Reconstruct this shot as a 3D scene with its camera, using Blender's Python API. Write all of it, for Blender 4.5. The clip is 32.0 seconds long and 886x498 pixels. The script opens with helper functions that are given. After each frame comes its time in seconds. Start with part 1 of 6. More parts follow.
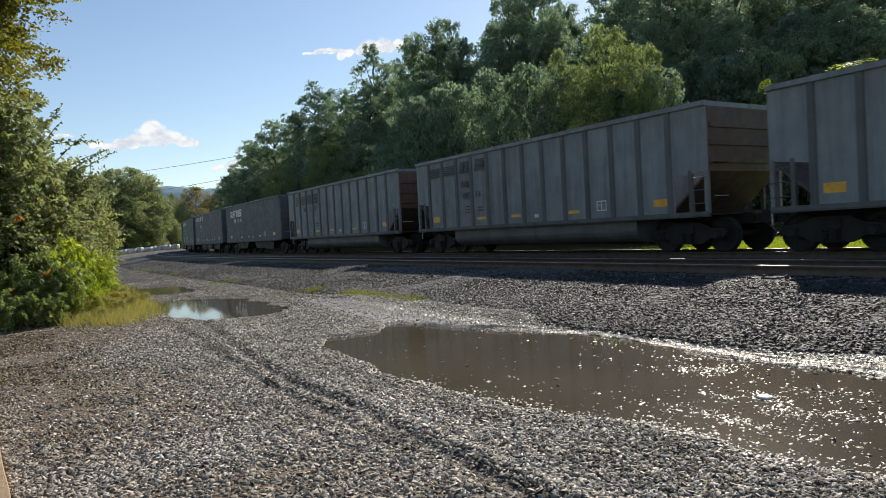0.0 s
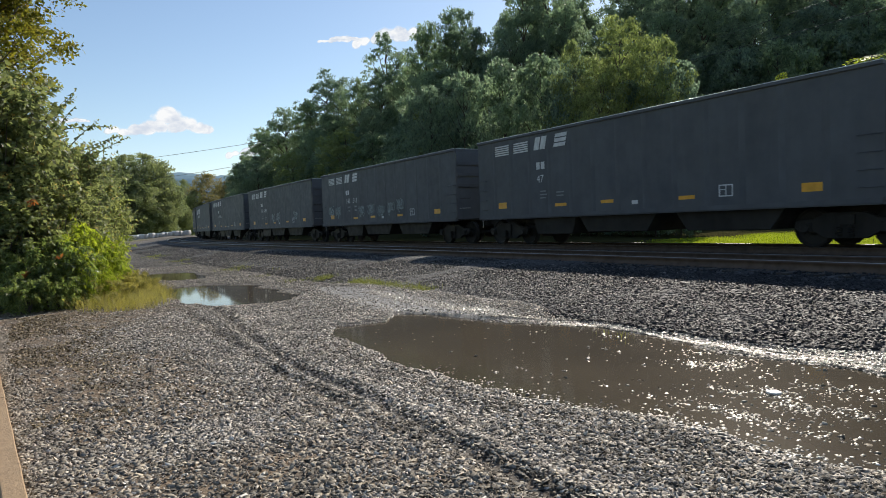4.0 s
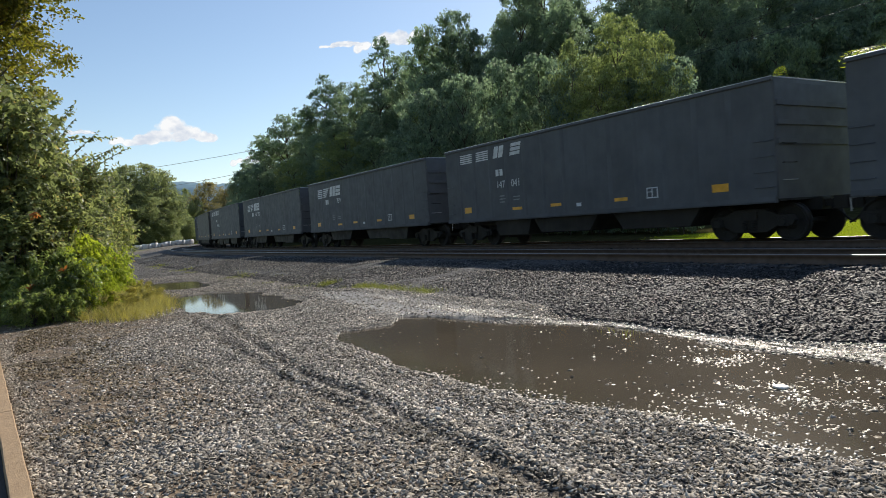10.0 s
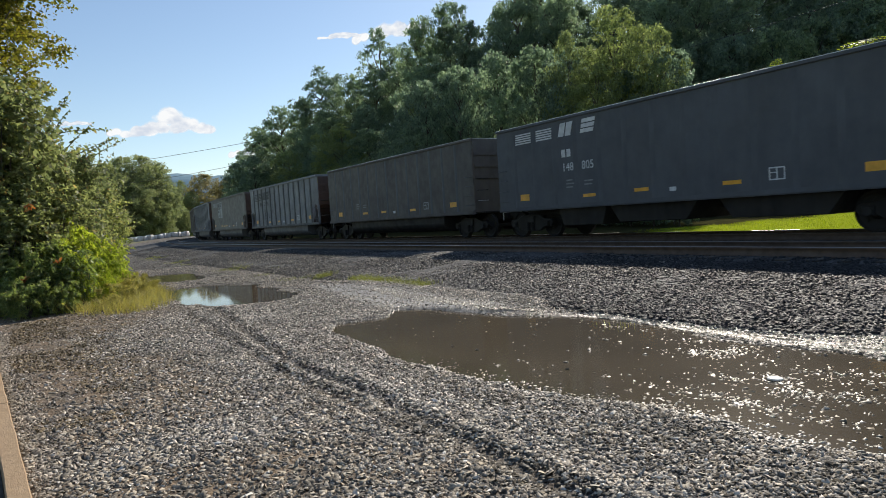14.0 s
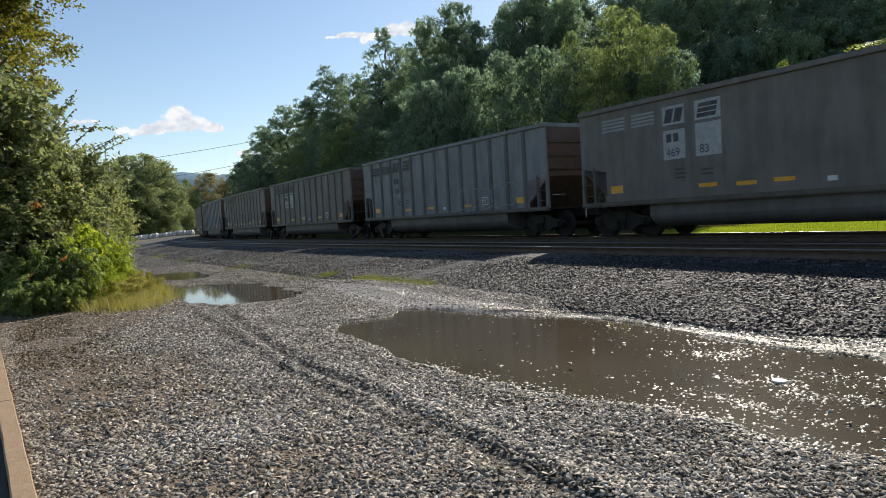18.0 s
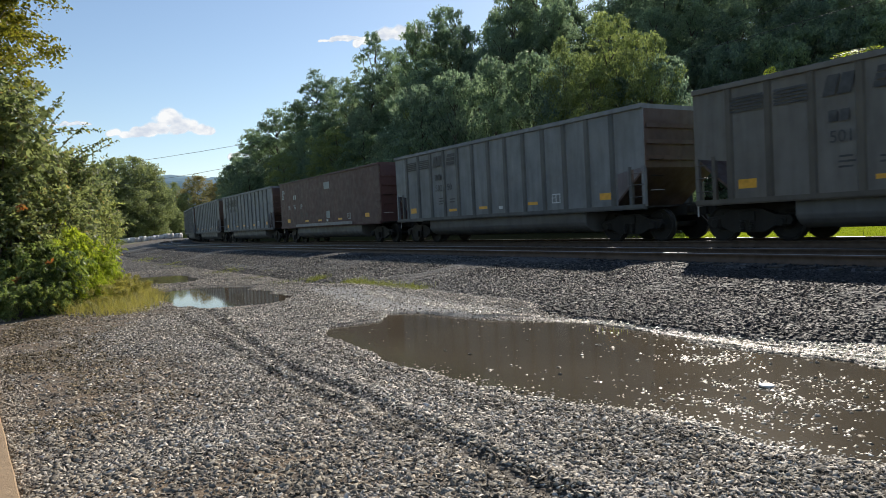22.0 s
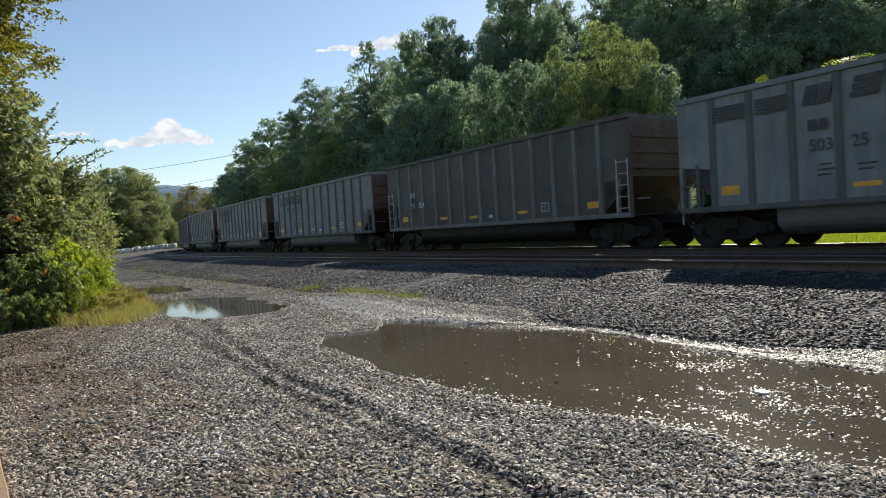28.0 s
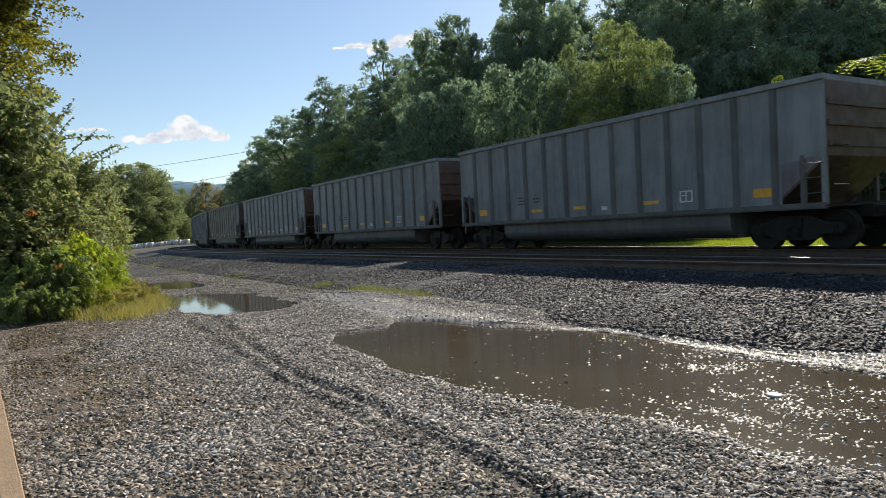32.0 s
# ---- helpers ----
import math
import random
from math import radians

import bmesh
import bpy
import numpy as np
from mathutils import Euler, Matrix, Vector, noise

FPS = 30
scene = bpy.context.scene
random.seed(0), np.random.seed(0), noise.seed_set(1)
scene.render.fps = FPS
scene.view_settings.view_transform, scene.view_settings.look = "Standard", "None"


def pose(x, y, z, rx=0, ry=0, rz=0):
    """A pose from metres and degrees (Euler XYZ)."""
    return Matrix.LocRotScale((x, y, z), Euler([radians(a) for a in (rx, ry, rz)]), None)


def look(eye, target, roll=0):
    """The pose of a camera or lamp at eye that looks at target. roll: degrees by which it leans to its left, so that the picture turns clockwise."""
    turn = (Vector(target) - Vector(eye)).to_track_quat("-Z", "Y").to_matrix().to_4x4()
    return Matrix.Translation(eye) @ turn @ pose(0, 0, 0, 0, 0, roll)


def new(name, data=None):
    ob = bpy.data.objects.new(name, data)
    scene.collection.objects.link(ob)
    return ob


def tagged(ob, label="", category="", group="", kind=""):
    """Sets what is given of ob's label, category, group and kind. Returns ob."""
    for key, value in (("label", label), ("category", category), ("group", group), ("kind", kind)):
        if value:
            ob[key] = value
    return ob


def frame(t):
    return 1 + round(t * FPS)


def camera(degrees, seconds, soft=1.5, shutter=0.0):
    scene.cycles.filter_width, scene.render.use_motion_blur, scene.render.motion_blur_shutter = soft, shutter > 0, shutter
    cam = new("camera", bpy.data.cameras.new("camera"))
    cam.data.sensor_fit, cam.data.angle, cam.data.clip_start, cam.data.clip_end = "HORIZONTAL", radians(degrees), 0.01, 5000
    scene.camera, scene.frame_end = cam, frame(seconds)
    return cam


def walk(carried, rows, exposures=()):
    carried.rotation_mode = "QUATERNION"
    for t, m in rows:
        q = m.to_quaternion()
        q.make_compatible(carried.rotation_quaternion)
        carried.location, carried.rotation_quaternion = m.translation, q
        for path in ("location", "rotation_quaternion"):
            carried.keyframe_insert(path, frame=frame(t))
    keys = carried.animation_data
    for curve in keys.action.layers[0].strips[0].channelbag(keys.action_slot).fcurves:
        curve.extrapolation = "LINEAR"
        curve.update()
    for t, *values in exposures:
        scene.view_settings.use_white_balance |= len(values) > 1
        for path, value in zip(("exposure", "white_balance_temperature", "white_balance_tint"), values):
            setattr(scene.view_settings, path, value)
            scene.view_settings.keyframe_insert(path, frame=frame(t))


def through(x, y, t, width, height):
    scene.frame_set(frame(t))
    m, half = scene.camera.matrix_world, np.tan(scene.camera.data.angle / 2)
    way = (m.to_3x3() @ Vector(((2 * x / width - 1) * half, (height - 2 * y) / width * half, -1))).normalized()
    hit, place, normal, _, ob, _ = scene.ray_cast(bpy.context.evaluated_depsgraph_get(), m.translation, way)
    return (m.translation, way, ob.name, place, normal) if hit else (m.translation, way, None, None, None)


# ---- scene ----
# ---------------------------------------------------------------- camera
# A hand-held camera 1.55 m over the gravel; the eye stays put and the hand sways.
cam = camera(65.19, 32.0, soft=0.7, shutter=0.1)
SWAY = [
    (0.0, 88.582, 3.050, -0.573),
    (0.5, 88.625, 3.060, -0.411),
    (1.0, 88.605, 2.911, -0.199),
    (1.5, 88.647, 3.074, -0.139),
    (2.0, 88.694, 2.933, -0.042),
    (2.5, 88.715, 3.064, 0.075),
    (3.0, 88.394, 2.382, 0.137),
    (3.5, 87.803, 2.162, 0.335),
    (5.5, 87.905, 2.616, -0.241),
    (6.0, 88.089, 2.807, -0.449),
    (6.5, 88.242, 3.087, -0.816),
    (6.9, 88.349, 3.540, -0.895),
    (7.0, 88.469, 3.639, -1.007),
    (7.5, 88.534, 4.465, -1.069),
    (8.0, 88.451, 3.958, -0.442),
    (8.5, 88.497, 3.794, -0.304),
    (9.0, 88.502, 3.790, -0.099),
    (9.5, 88.296, 3.618, -0.005),
    (10.0, 88.013, 3.662, 0.446),
    (10.5, 87.527, 3.234, 0.672),
    (11.0, 87.586, 3.235, 0.751),
    (11.5, 87.613, 3.471, 0.733),
    (12.0, 87.577, 3.483, 0.753),
    (12.5, 87.448, 3.458, 0.644),
    (13.0, 87.422, 3.472, 0.267),
    (13.5, 87.414, 3.623, 0.153),
    (14.0, 87.358, 3.600, 0.117),
    (14.5, 87.334, 3.706, -0.035),
    (16.5, 87.149, 3.500, -0.038),
    (17.0, 87.261, 3.454, 0.232),
    (17.5, 87.293, 3.485, 0.434),
    (18.0, 87.382, 3.282, 0.487),
    (18.5, 87.567, 3.340, 0.515),
    (19.0, 87.607, 2.518, 0.557),
    (19.5, 87.617, 2.487, 0.470),
    (20.0, 87.559, 2.707, -0.030),
    (20.5, 87.534, 2.443, -0.247),
    (21.0, 87.592, 2.916, -0.373),
    (21.5, 87.589, 3.061, -0.466),
    (22.0, 87.670, 3.054, -0.369),
    (22.5, 87.736, 3.161, -0.224),
    (23.0, 87.758, 3.354, -0.188),
    (23.5, 87.801, 3.291, -0.131),
    (24.0, 87.848, 3.219, -0.070),
    (24.5, 87.931, 3.049, 0.043),
    (25.0, 88.097, 3.165, 0.003),
    (25.5, 88.056, 2.999, -0.040),
    (27.5, 88.339, 3.349, -0.913),
    (28.0, 88.364, 3.374, -0.780),
    (28.5, 88.301, 3.301, -0.658),
    (29.0, 88.300, 3.640, -0.567),
    (29.5, 88.282, 3.274, -0.272),
    (30.0, 88.355, 3.373, -0.202),
    (30.5, 88.389, 2.984, -0.142),
    (31.0, 88.177, 2.780, 0.139),
    (31.5, 88.131, 2.960, 0.150),
    (32.0, 88.297, 2.822, 0.178),
]
walk(cam, [(t, pose(0, 0, 1.55, rx, ry, rz)) for t, rx, ry, rz in SWAY], exposures=[(0.0, 0.0), (32.0, 0.0)])

# ---------------------------------------------------------------- sky and sun
SUN_AZ, SUN_EL = radians(23.0), radians(32.6)      # to the right of +y, above the horizon
world = bpy.data.worlds.new("sky")
scene.world = world
world.use_nodes = True
wn = world.node_tree.nodes
sky = wn.new("ShaderNodeTexSky")
sky.sky_type, sky.sun_disc = "NISHITA", False
sky.sun_elevation, sky.sun_rotation = SUN_EL, SUN_AZ
sky.air_density, sky.dust_density, sky.ozone_density = 1.0, 0.25, 1.6
wn["Background"].inputs["Strength"].default_value = 0.125
world.node_tree.links.new(sky.outputs[0], wn["Background"].inputs["Color"])
sun = new("sun", bpy.data.lights.new("sun", "SUN"))
sun.data.energy, sun.data.angle, sun.data.color = 5.4, radians(0.53), (1.0, 0.92, 0.80)
sun.matrix_world = look((0, 0, 0), (-math.sin(SUN_AZ) * math.cos(SUN_EL), -math.cos(SUN_AZ) * math.cos(SUN_EL), -math.sin(SUN_EL)))

# ---------------------------------------------------------------- the line of the railway
# s runs along the train's track, away from the camera; off is metres from its centre towards the camera.
STEP = 0.5
S = np.arange(-480.0, 760.0, STEP)
KAPPA = np.interp(S, [-40, 15, 60, 110, 190, 250], [0.0002, 0.0, -0.00375, -0.00407, -0.00407, 0.0])
KAPPA[S < -60] = 0.0
TURN = np.cumsum(KAPPA) * STEP
I0 = int(np.argmin(abs(S)))
TURN += 0.549 - TURN[I0]
CX, CY = np.cumsum(-np.sin(TURN)) * STEP, np.cumsum(np.cos(TURN)) * STEP
CX += 8.0 - CX[I0]
CY += 18.486 - CY[I0]
RAIL_Z = 0.643          # rail head over the gravel
TRACK_GAP = 4.21        # between the centres of the two tracks


def on_track(s, off=0.0, z=0.0):
    """World points at s along and off beside the train's track (numbers or arrays)."""
    th = np.interp(s, S, TURN)
    return np.stack([np.interp(s, S, CX) - np.cos(th) * off, np.interp(s, S, CY) - np.sin(th) * off, z + 0.0 * th], -1)


def along(x, y):
    """s and off of world points."""
    x, y = np.asarray(x, float).ravel(), np.asarray(y, float).ravel()
    ds, do = np.empty_like(x), np.empty_like(x)
    idx = np.arange(0, len(S), 4)
    for a in range(0, len(x), 20000):
        px, py = x[a:a + 20000], y[a:a + 20000]
        i = idx[((px[:, None] - CX[idx]) ** 2 + (py[:, None] - CY[idx]) ** 2).argmin(1)]
        th = TURN[i]
        dx, dy = px - CX[i], py - CY[i]
        ds[a:a + 20000] = S[i] - dx * np.sin(th) + dy * np.cos(th)
        do[a:a + 20000] = -(dx * np.cos(th) + dy * np.sin(th))
    return ds, do


rng = np.random.default_rng(7)
LATTICE = rng.random((256, 256))


def soft_noise(x, y, size):
    """Smooth noise of 0..1 with bumps of that size."""
    u, v = np.asarray(x) / size + 91.3, np.asarray(y) / size + 57.7
    iu, iv = np.floor(u).astype(int), np.floor(v).astype(int)
    fu, fv = u - iu, v - iv
    fu, fv = fu * fu * (3 - 2 * fu), fv * fv * (3 - 2 * fv)
    g = lambda a, b: LATTICE[a % 256, b % 256]
    return (g(iu, iv) * (1 - fu) + g(iu + 1, iv) * fu) * (1 - fv) + (g(iu, iv + 1) * (1 - fu) + g(iu + 1, iv + 1) * fu) * fv


# ---------------------------------------------------------------- mesh helpers
def mesh_of(name, verts, faces, mat=None, smooth=False):
    """A mesh from arrays; faces is an (n, k) array or a list of lists."""
    me = bpy.data.meshes.new(name)
    verts = np.asarray(verts, np.float32)
    if isinstance(faces, np.ndarray):
        n, k = faces.shape
        me.vertices.add(len(verts))
        me.vertices.foreach_set("co", verts.ravel())
        me.loops.add(n * k)
        me.loops.foreach_set("vertex_index", faces.astype(np.int32).ravel())
        me.polygons.add(n)
        me.polygons.foreach_set("loop_start", np.arange(n, dtype=np.int32) * k)
        if smooth:
            me.polygons.foreach_set("use_smooth", np.ones(n, bool))
        me.update(calc_edges=True)
    else:
        me.from_pydata([tuple(v) for v in verts.tolist()], [], faces)
        if smooth:
            me.polygons.foreach_set("use_smooth", [True] * len(me.polygons))
        me.update()
    if mat:
        me.materials.append(mat)
    return me


def grid_faces(nu, nv):
    i = np.arange(nu * nv).reshape(nu, nv)
    return np.stack([i[:-1, :-1], i[1:, :-1], i[1:, 1:], i[:-1, 1:]], -1).reshape(-1, 4)


def attribute(me, name, values):
    me.attributes.new(name, "FLOAT", "POINT").data.foreach_set("value", np.asarray(values, np.float32).ravel())


def box(bm, x0, x1, y0, y1, z0, z1):
    v = [bm.verts.new(c) for c in ((x0, y0, z0), (x1, y0, z0), (x1, y1, z0), (x0, y1, z0), (x0, y0, z1), (x1, y0, z1), (x1, y1, z1), (x0, y1, z1))]
    for f in ((3, 2, 1, 0), (4, 5, 6, 7), (0, 1, 5, 4), (1, 2, 6, 5), (2, 3, 7, 6), (3, 0, 4, 7)):
        bm.faces.new([v[i] for i in f])


def slab(bm, outline, axis, lo, hi):
    """A plate: a 2D outline pushed along an axis ('x', 'y' or 'z') from lo to hi."""
    def at(p, h):
        return {"x": (h, p[0], p[1]), "y": (p[0], h, p[1]), "z": (p[0], p[1], h)}[axis]
    a, b = [bm.verts.new(at(p, lo)) for p in outline], [bm.verts.new(at(p, hi)) for p in outline]
    bm.faces.new(a), bm.faces.new(b[::-1])
    for i in range(len(a)):
        j = (i + 1) % len(a)
        bm.faces.new((a[i], b[i], b[j], a[j]))


def rod(bm, p, q, r, sides=8, r2=None):
    p, q = Vector(p), Vector(q)
    d = (q - p).normalized()
    u = d.orthogonal().normalized()
    w = d.cross(u)
    rings = []
    for c, rad in ((p, r), (q, r if r2 is None else r2)):
        rings.append([bm.verts.new(c + (u * math.cos(2 * math.pi * i / sides) + w * math.sin(2 * math.pi * i / sides)) * rad) for i in range(sides)])
    for i in range(sides):
        j = (i + 1) % sides
        bm.faces.new((rings[0][i], rings[0][j], rings[1][j], rings[1][i]))
    bm.faces.new(rings[0][::-1]), bm.faces.new(rings[1])


def finish(bm, name, mat, bevel=0.0, smooth=False):
    bmesh.ops.recalc_face_normals(bm, faces=bm.faces)
    if bevel:
        bmesh.ops.bevel(bm, geom=bm.edges[:], offset=bevel, segments=1, affect="EDGES", clamp_overlap=True)
    me = bpy.data.meshes.new(name)
    bm.to_mesh(me)
    bm.free()
    if smooth:
        me.polygons.foreach_set("use_smooth", [True] * len(me.polygons))
    me.materials.append(mat)
    return me


def part(name, data, parent, at=None, label=""):
    """Links a mesh as one part under a thing or a part."""
    ob = new(name, data)
    ob.parent = parent
    if at is not None:
        ob.matrix_basis = at
    return tagged(ob, label)
# ---------------------------------------------------------------- materials
def shade(name, build, rough=0.7, metal=0.0, spec=0.5):
    """A node material; build(k) gets a small kit and sets the shader's inputs."""
    mat = bpy.data.materials.new(name)
    mat.use_nodes = True
    k = Kit(mat)
    k.b.inputs["Roughness"].default_value = rough
    k.b.inputs["Metallic"].default_value = metal
    k.b.inputs["Specular IOR Level"].default_value = spec
    build(k)
    return mat


class Kit:
    def __init__(self, mat):
        self.t = mat.node_tree
        self.b = self.t.nodes["Principled BSDF"]
        self.out = self.t.nodes["Material Output"]

    def node(self, kind, **sets):
        n = self.t.nodes.new("ShaderNode" + kind)
        for key, value in sets.items():
            n.inputs[key.replace("_", " ")].default_value = value
        return n

    def link(self, a, b):
        self.t.links.new(a, b)

    def where(self, kind="Object", shift=True):
        """Coordinates in metres, moved by the object's own random number."""
        c = self.node("TexCoord").outputs[kind]
        if not shift:
            return c
        v = self.node("VectorMath")
        v.operation = "MULTIPLY_ADD"
        self.link(self.node("ObjectInfo").outputs["Random"], v.inputs[0])
        v.inputs[1].default_value = (91.0, 53.0, 37.0)
        self.link(c, v.inputs[2])
        return v.outputs[0]

    def scaled(self, co, scale):
        m = self.node("Mapping")
        m.inputs["Scale"].default_value = scale
        self.link(co, m.inputs["Vector"])
        return m.outputs[0]

    def noise(self, co, scale, detail=4.0, rough=0.55):
        n = self.node("TexNoise", Scale=scale, Detail=detail, Roughness=rough)
        self.link(co, n.inputs["Vector"])
        return n.outputs["Fac"]

    def ramp(self, fac, *stops):
        r = self.node("ValToRGB")
        e = r.color_ramp.elements
        while len(e) < len(stops):
            e.new(0.5)
        for el, (p, c) in zip(e, stops):
            el.position, el.color = p, (*c, 1) if len(c) == 3 else c
        self.link(fac, r.inputs[0])
        return r.outputs[0]

    def mix(self, fac, a, b, blend="MIX"):
        m = self.node("Mix")
        m.data_type, m.blend_type = "RGBA", blend
        for val, sock in ((fac, m.inputs[0]), (a, m.inputs[6]), (b, m.inputs[7])):
            if isinstance(val, (int, float)):
                sock.default_value = val
            elif isinstance(val, tuple):
                sock.default_value = (*val, 1)
            else:
                self.link(val, sock)
        return m.outputs[2]

    def math(self, op, a, b=0.5, clamp=False):
        m = self.node("Math")
        m.operation, m.use_clamp = op, clamp
        for val, sock in ((a, m.inputs[0]), (b, m.inputs[1])):
            if isinstance(val, (int, float)):
                sock.default_value = val
            else:
                self.link(val, sock)
        return m.outputs[0]

    def attr(self, name):
        n = self.node("Attribute")
        n.attribute_name = name
        return n.outputs["Fac"]

    def island(self):
        return self.node("NewGeometry").outputs["Random Per Island"]

    def colour(self, sock):
        self.link(sock, self.b.inputs["Base Color"])

    def rough(self, sock):
        self.link(sock, self.b.inputs["Roughness"])

    def bump(self, height, strength=0.5, distance=0.02):
        n = self.node("Bump", Strength=strength, Distance=distance)
        self.link(height, n.inputs["Height"])
        self.link(n.outputs[0], self.b.inputs["Normal"])


def plain(dark, light, scale=6.0):
    def build(k):
        k.colour(k.ramp(k.noise(k.where(), scale, 6), (0.3, dark), (0.7, light)))
    return build


def gravel_ground(k):
    co = k.where("Object", False)
    v = k.node("TexVoronoi", Scale=26.0, Randomness=1.0)
    k.link(co, v.inputs["Vector"])
    stone = k.ramp(v.outputs["Color"], (0.0, (0.018, 0.016, 0.015)), (0.45, (0.058, 0.053, 0.047)), (0.75, (0.15, 0.14, 0.125)), (1.0, (0.44, 0.42, 0.385)))
    big = k.noise(co, 0.6, 6)
    tone = k.mix(0.6, stone, k.ramp(big, (0.3, (0.55, 0.55, 0.56)), (0.7, (1.15, 1.1, 1.04))), "MULTIPLY")
    soil = k.ramp(k.noise(co, 9.0, 6), (0.3, (0.13, 0.09, 0.055)), (0.7, (0.28, 0.20, 0.125)))
    with_soil = k.mix(k.math("MULTIPLY", k.attr("soil"), k.ramp(k.noise(co, 3.0, 5), (0.35, (0.25,) * 3), (0.6, (1,) * 3))), tone, soil)
    mud = k.ramp(k.noise(co, 7.0, 5), (0.3, (0.05, 0.04, 0.032)), (0.7, (0.11, 0.09, 0.072)))
    with_mud = k.mix(k.attr("wet"), with_soil, mud)
    grass = k.ramp(k.noise(co, 4.0, 6), (0.3, (0.22, 0.27, 0.02)), (0.7, (0.34, 0.40, 0.035)))
    # the bank's grey-tan, lightened to hold the sun's glare on wet mud
    silt_glare = k.ramp(k.noise(co, 5.0, 6), (0.3, (0.22, 0.205, 0.18)), (0.7, (0.36, 0.34, 0.305)))
    with_mud = k.mix(k.math("MULTIPLY", k.attr("slick"), 0.85), with_mud, silt_glare)
    # dark wood-floor colour, also carrying the tree shade over the lawn's far stretch
    floor = k.ramp(k.noise(co, 2.0, 6), (0.3, (0.028, 0.030, 0.012)), (0.7, (0.075, 0.068, 0.030)))
    k.colour(k.mix(k.attr("lawn"), with_mud, k.mix(k.attr("shaded_woods"), grass, floor)))
    k.link(k.math("MULTIPLY", k.math("SUBTRACT", 1.0, k.attr("lawn"), True), 0.3), k.b.inputs["Specular IOR Level"])
    k.rough(k.ramp(k.math("MAXIMUM", k.attr("wet"), k.math("MULTIPLY", k.attr("slick"), 0.5)), (0.0, (0.85,) * 3), (1.0, (0.3,) * 3)))
    k.bump(k.math("MULTIPLY", k.math("ADD", v.outputs["Distance"], k.noise(co, 60.0, 3)), k.math("SUBTRACT", 1.0, k.math("MULTIPLY", k.attr("slick"), 0.45))), 0.8, 0.015)


def stone_look(lo, hi, warm=0.0):
    def build(k):
        r = k.island()
        grain = k.noise(k.where("Object", False), 60.0, 4)
        red, mid = 1 + warm * 0.7, (lo + hi) / 2
        base = k.ramp(r, (0.0, (lo * red, lo, lo * (1.02 - warm))), (0.55, (mid * red, mid, mid * (1 - warm))), (0.93, (hi * red, hi * 0.98, hi * (0.96 - warm))), (1.0, (hi * 1.4, hi * 1.35, hi * 1.25)))
        base = k.mix(0.5, base, k.ramp(grain, (0.3, (0.6,) * 3), (0.7, (1.25,) * 3)), "MULTIPLY")
        patch_tone = k.noise(k.where("Object", False), 1.1, 4)
        k.colour(k.mix(0.8, base, k.ramp(patch_tone, (0.36, (0.74, 0.73, 0.70)), (0.62, (1.14, 1.12, 1.10))), "MULTIPLY"))
        k.bump(grain, 0.4, 0.004)
    return build


GRAVEL_GROUND = shade("gravel_ground", gravel_ground, 0.85, spec=0.3)
STONE = shade("crushed_stone", stone_look(0.05, 0.62, 0.15), 0.72, spec=0.25)
DAMP_STONE = shade("damp_stone", stone_look(0.03, 0.15, 0.26), 0.75, spec=0.2)
BALLAST_STONE = shade("ballast_stone", stone_look(0.018, 0.047, -0.08), 0.62, spec=0.22)
PALE_STONE = shade("pale_brown_stone", stone_look(0.025, 0.24, 0.10), 0.68, spec=0.3)
SOIL_STONE = shade("earthy_stone", stone_look(0.08, 0.48, 0.20), 0.75, spec=0.25)
LITTER = shade("dead_leaf", stone_look(0.08, 0.32, 0.38), 0.8, spec=0.2)
GLINT_STONE = shade("wet_pebble", stone_look(0.14, 0.45, 0.25), 0.30, spec=1.0)
WET_STONE = shade("wet_stone", stone_look(0.05, 0.28, 0.22), 0.5, spec=0.4)


def ballast_bed(k):
    co = k.where("Object", False)
    v = k.node("TexVoronoi", Scale=16.0)
    k.link(co, v.inputs["Vector"])
    k.colour(k.mix(0.5, k.ramp(v.outputs["Color"], (0.0, (0.020, 0.020, 0.020)), (0.6, (0.06, 0.06, 0.06)), (1.0, (0.17, 0.17, 0.168))), k.ramp(k.noise(co, 1.2, 5), (0.3, (0.5, 0.5, 0.52)), (0.7, (1.1, 1.08, 1.05))), "MULTIPLY"))
    k.bump(v.outputs["Distance"], 1.0, 0.03)


BALLAST_BED = shade("ballast_bed", ballast_bed, 0.8, spec=0.3)


def muddy_water(k):
    co = k.where("Object", False)
    k.colour(k.ramp(k.noise(co, 0.8, 3), (0.35, (0.082, 0.0645, 0.042)), (0.7, (0.107, 0.084, 0.054))))
    k.b.inputs["IOR"].default_value = 1.33
    k.bump(k.noise(co, 6.0, 3), 0.03, 0.003)


WATER = shade("muddy_water", muddy_water, 0.11)
STILL_WATER = shade("still_muddy_water", muddy_water, 0.04)


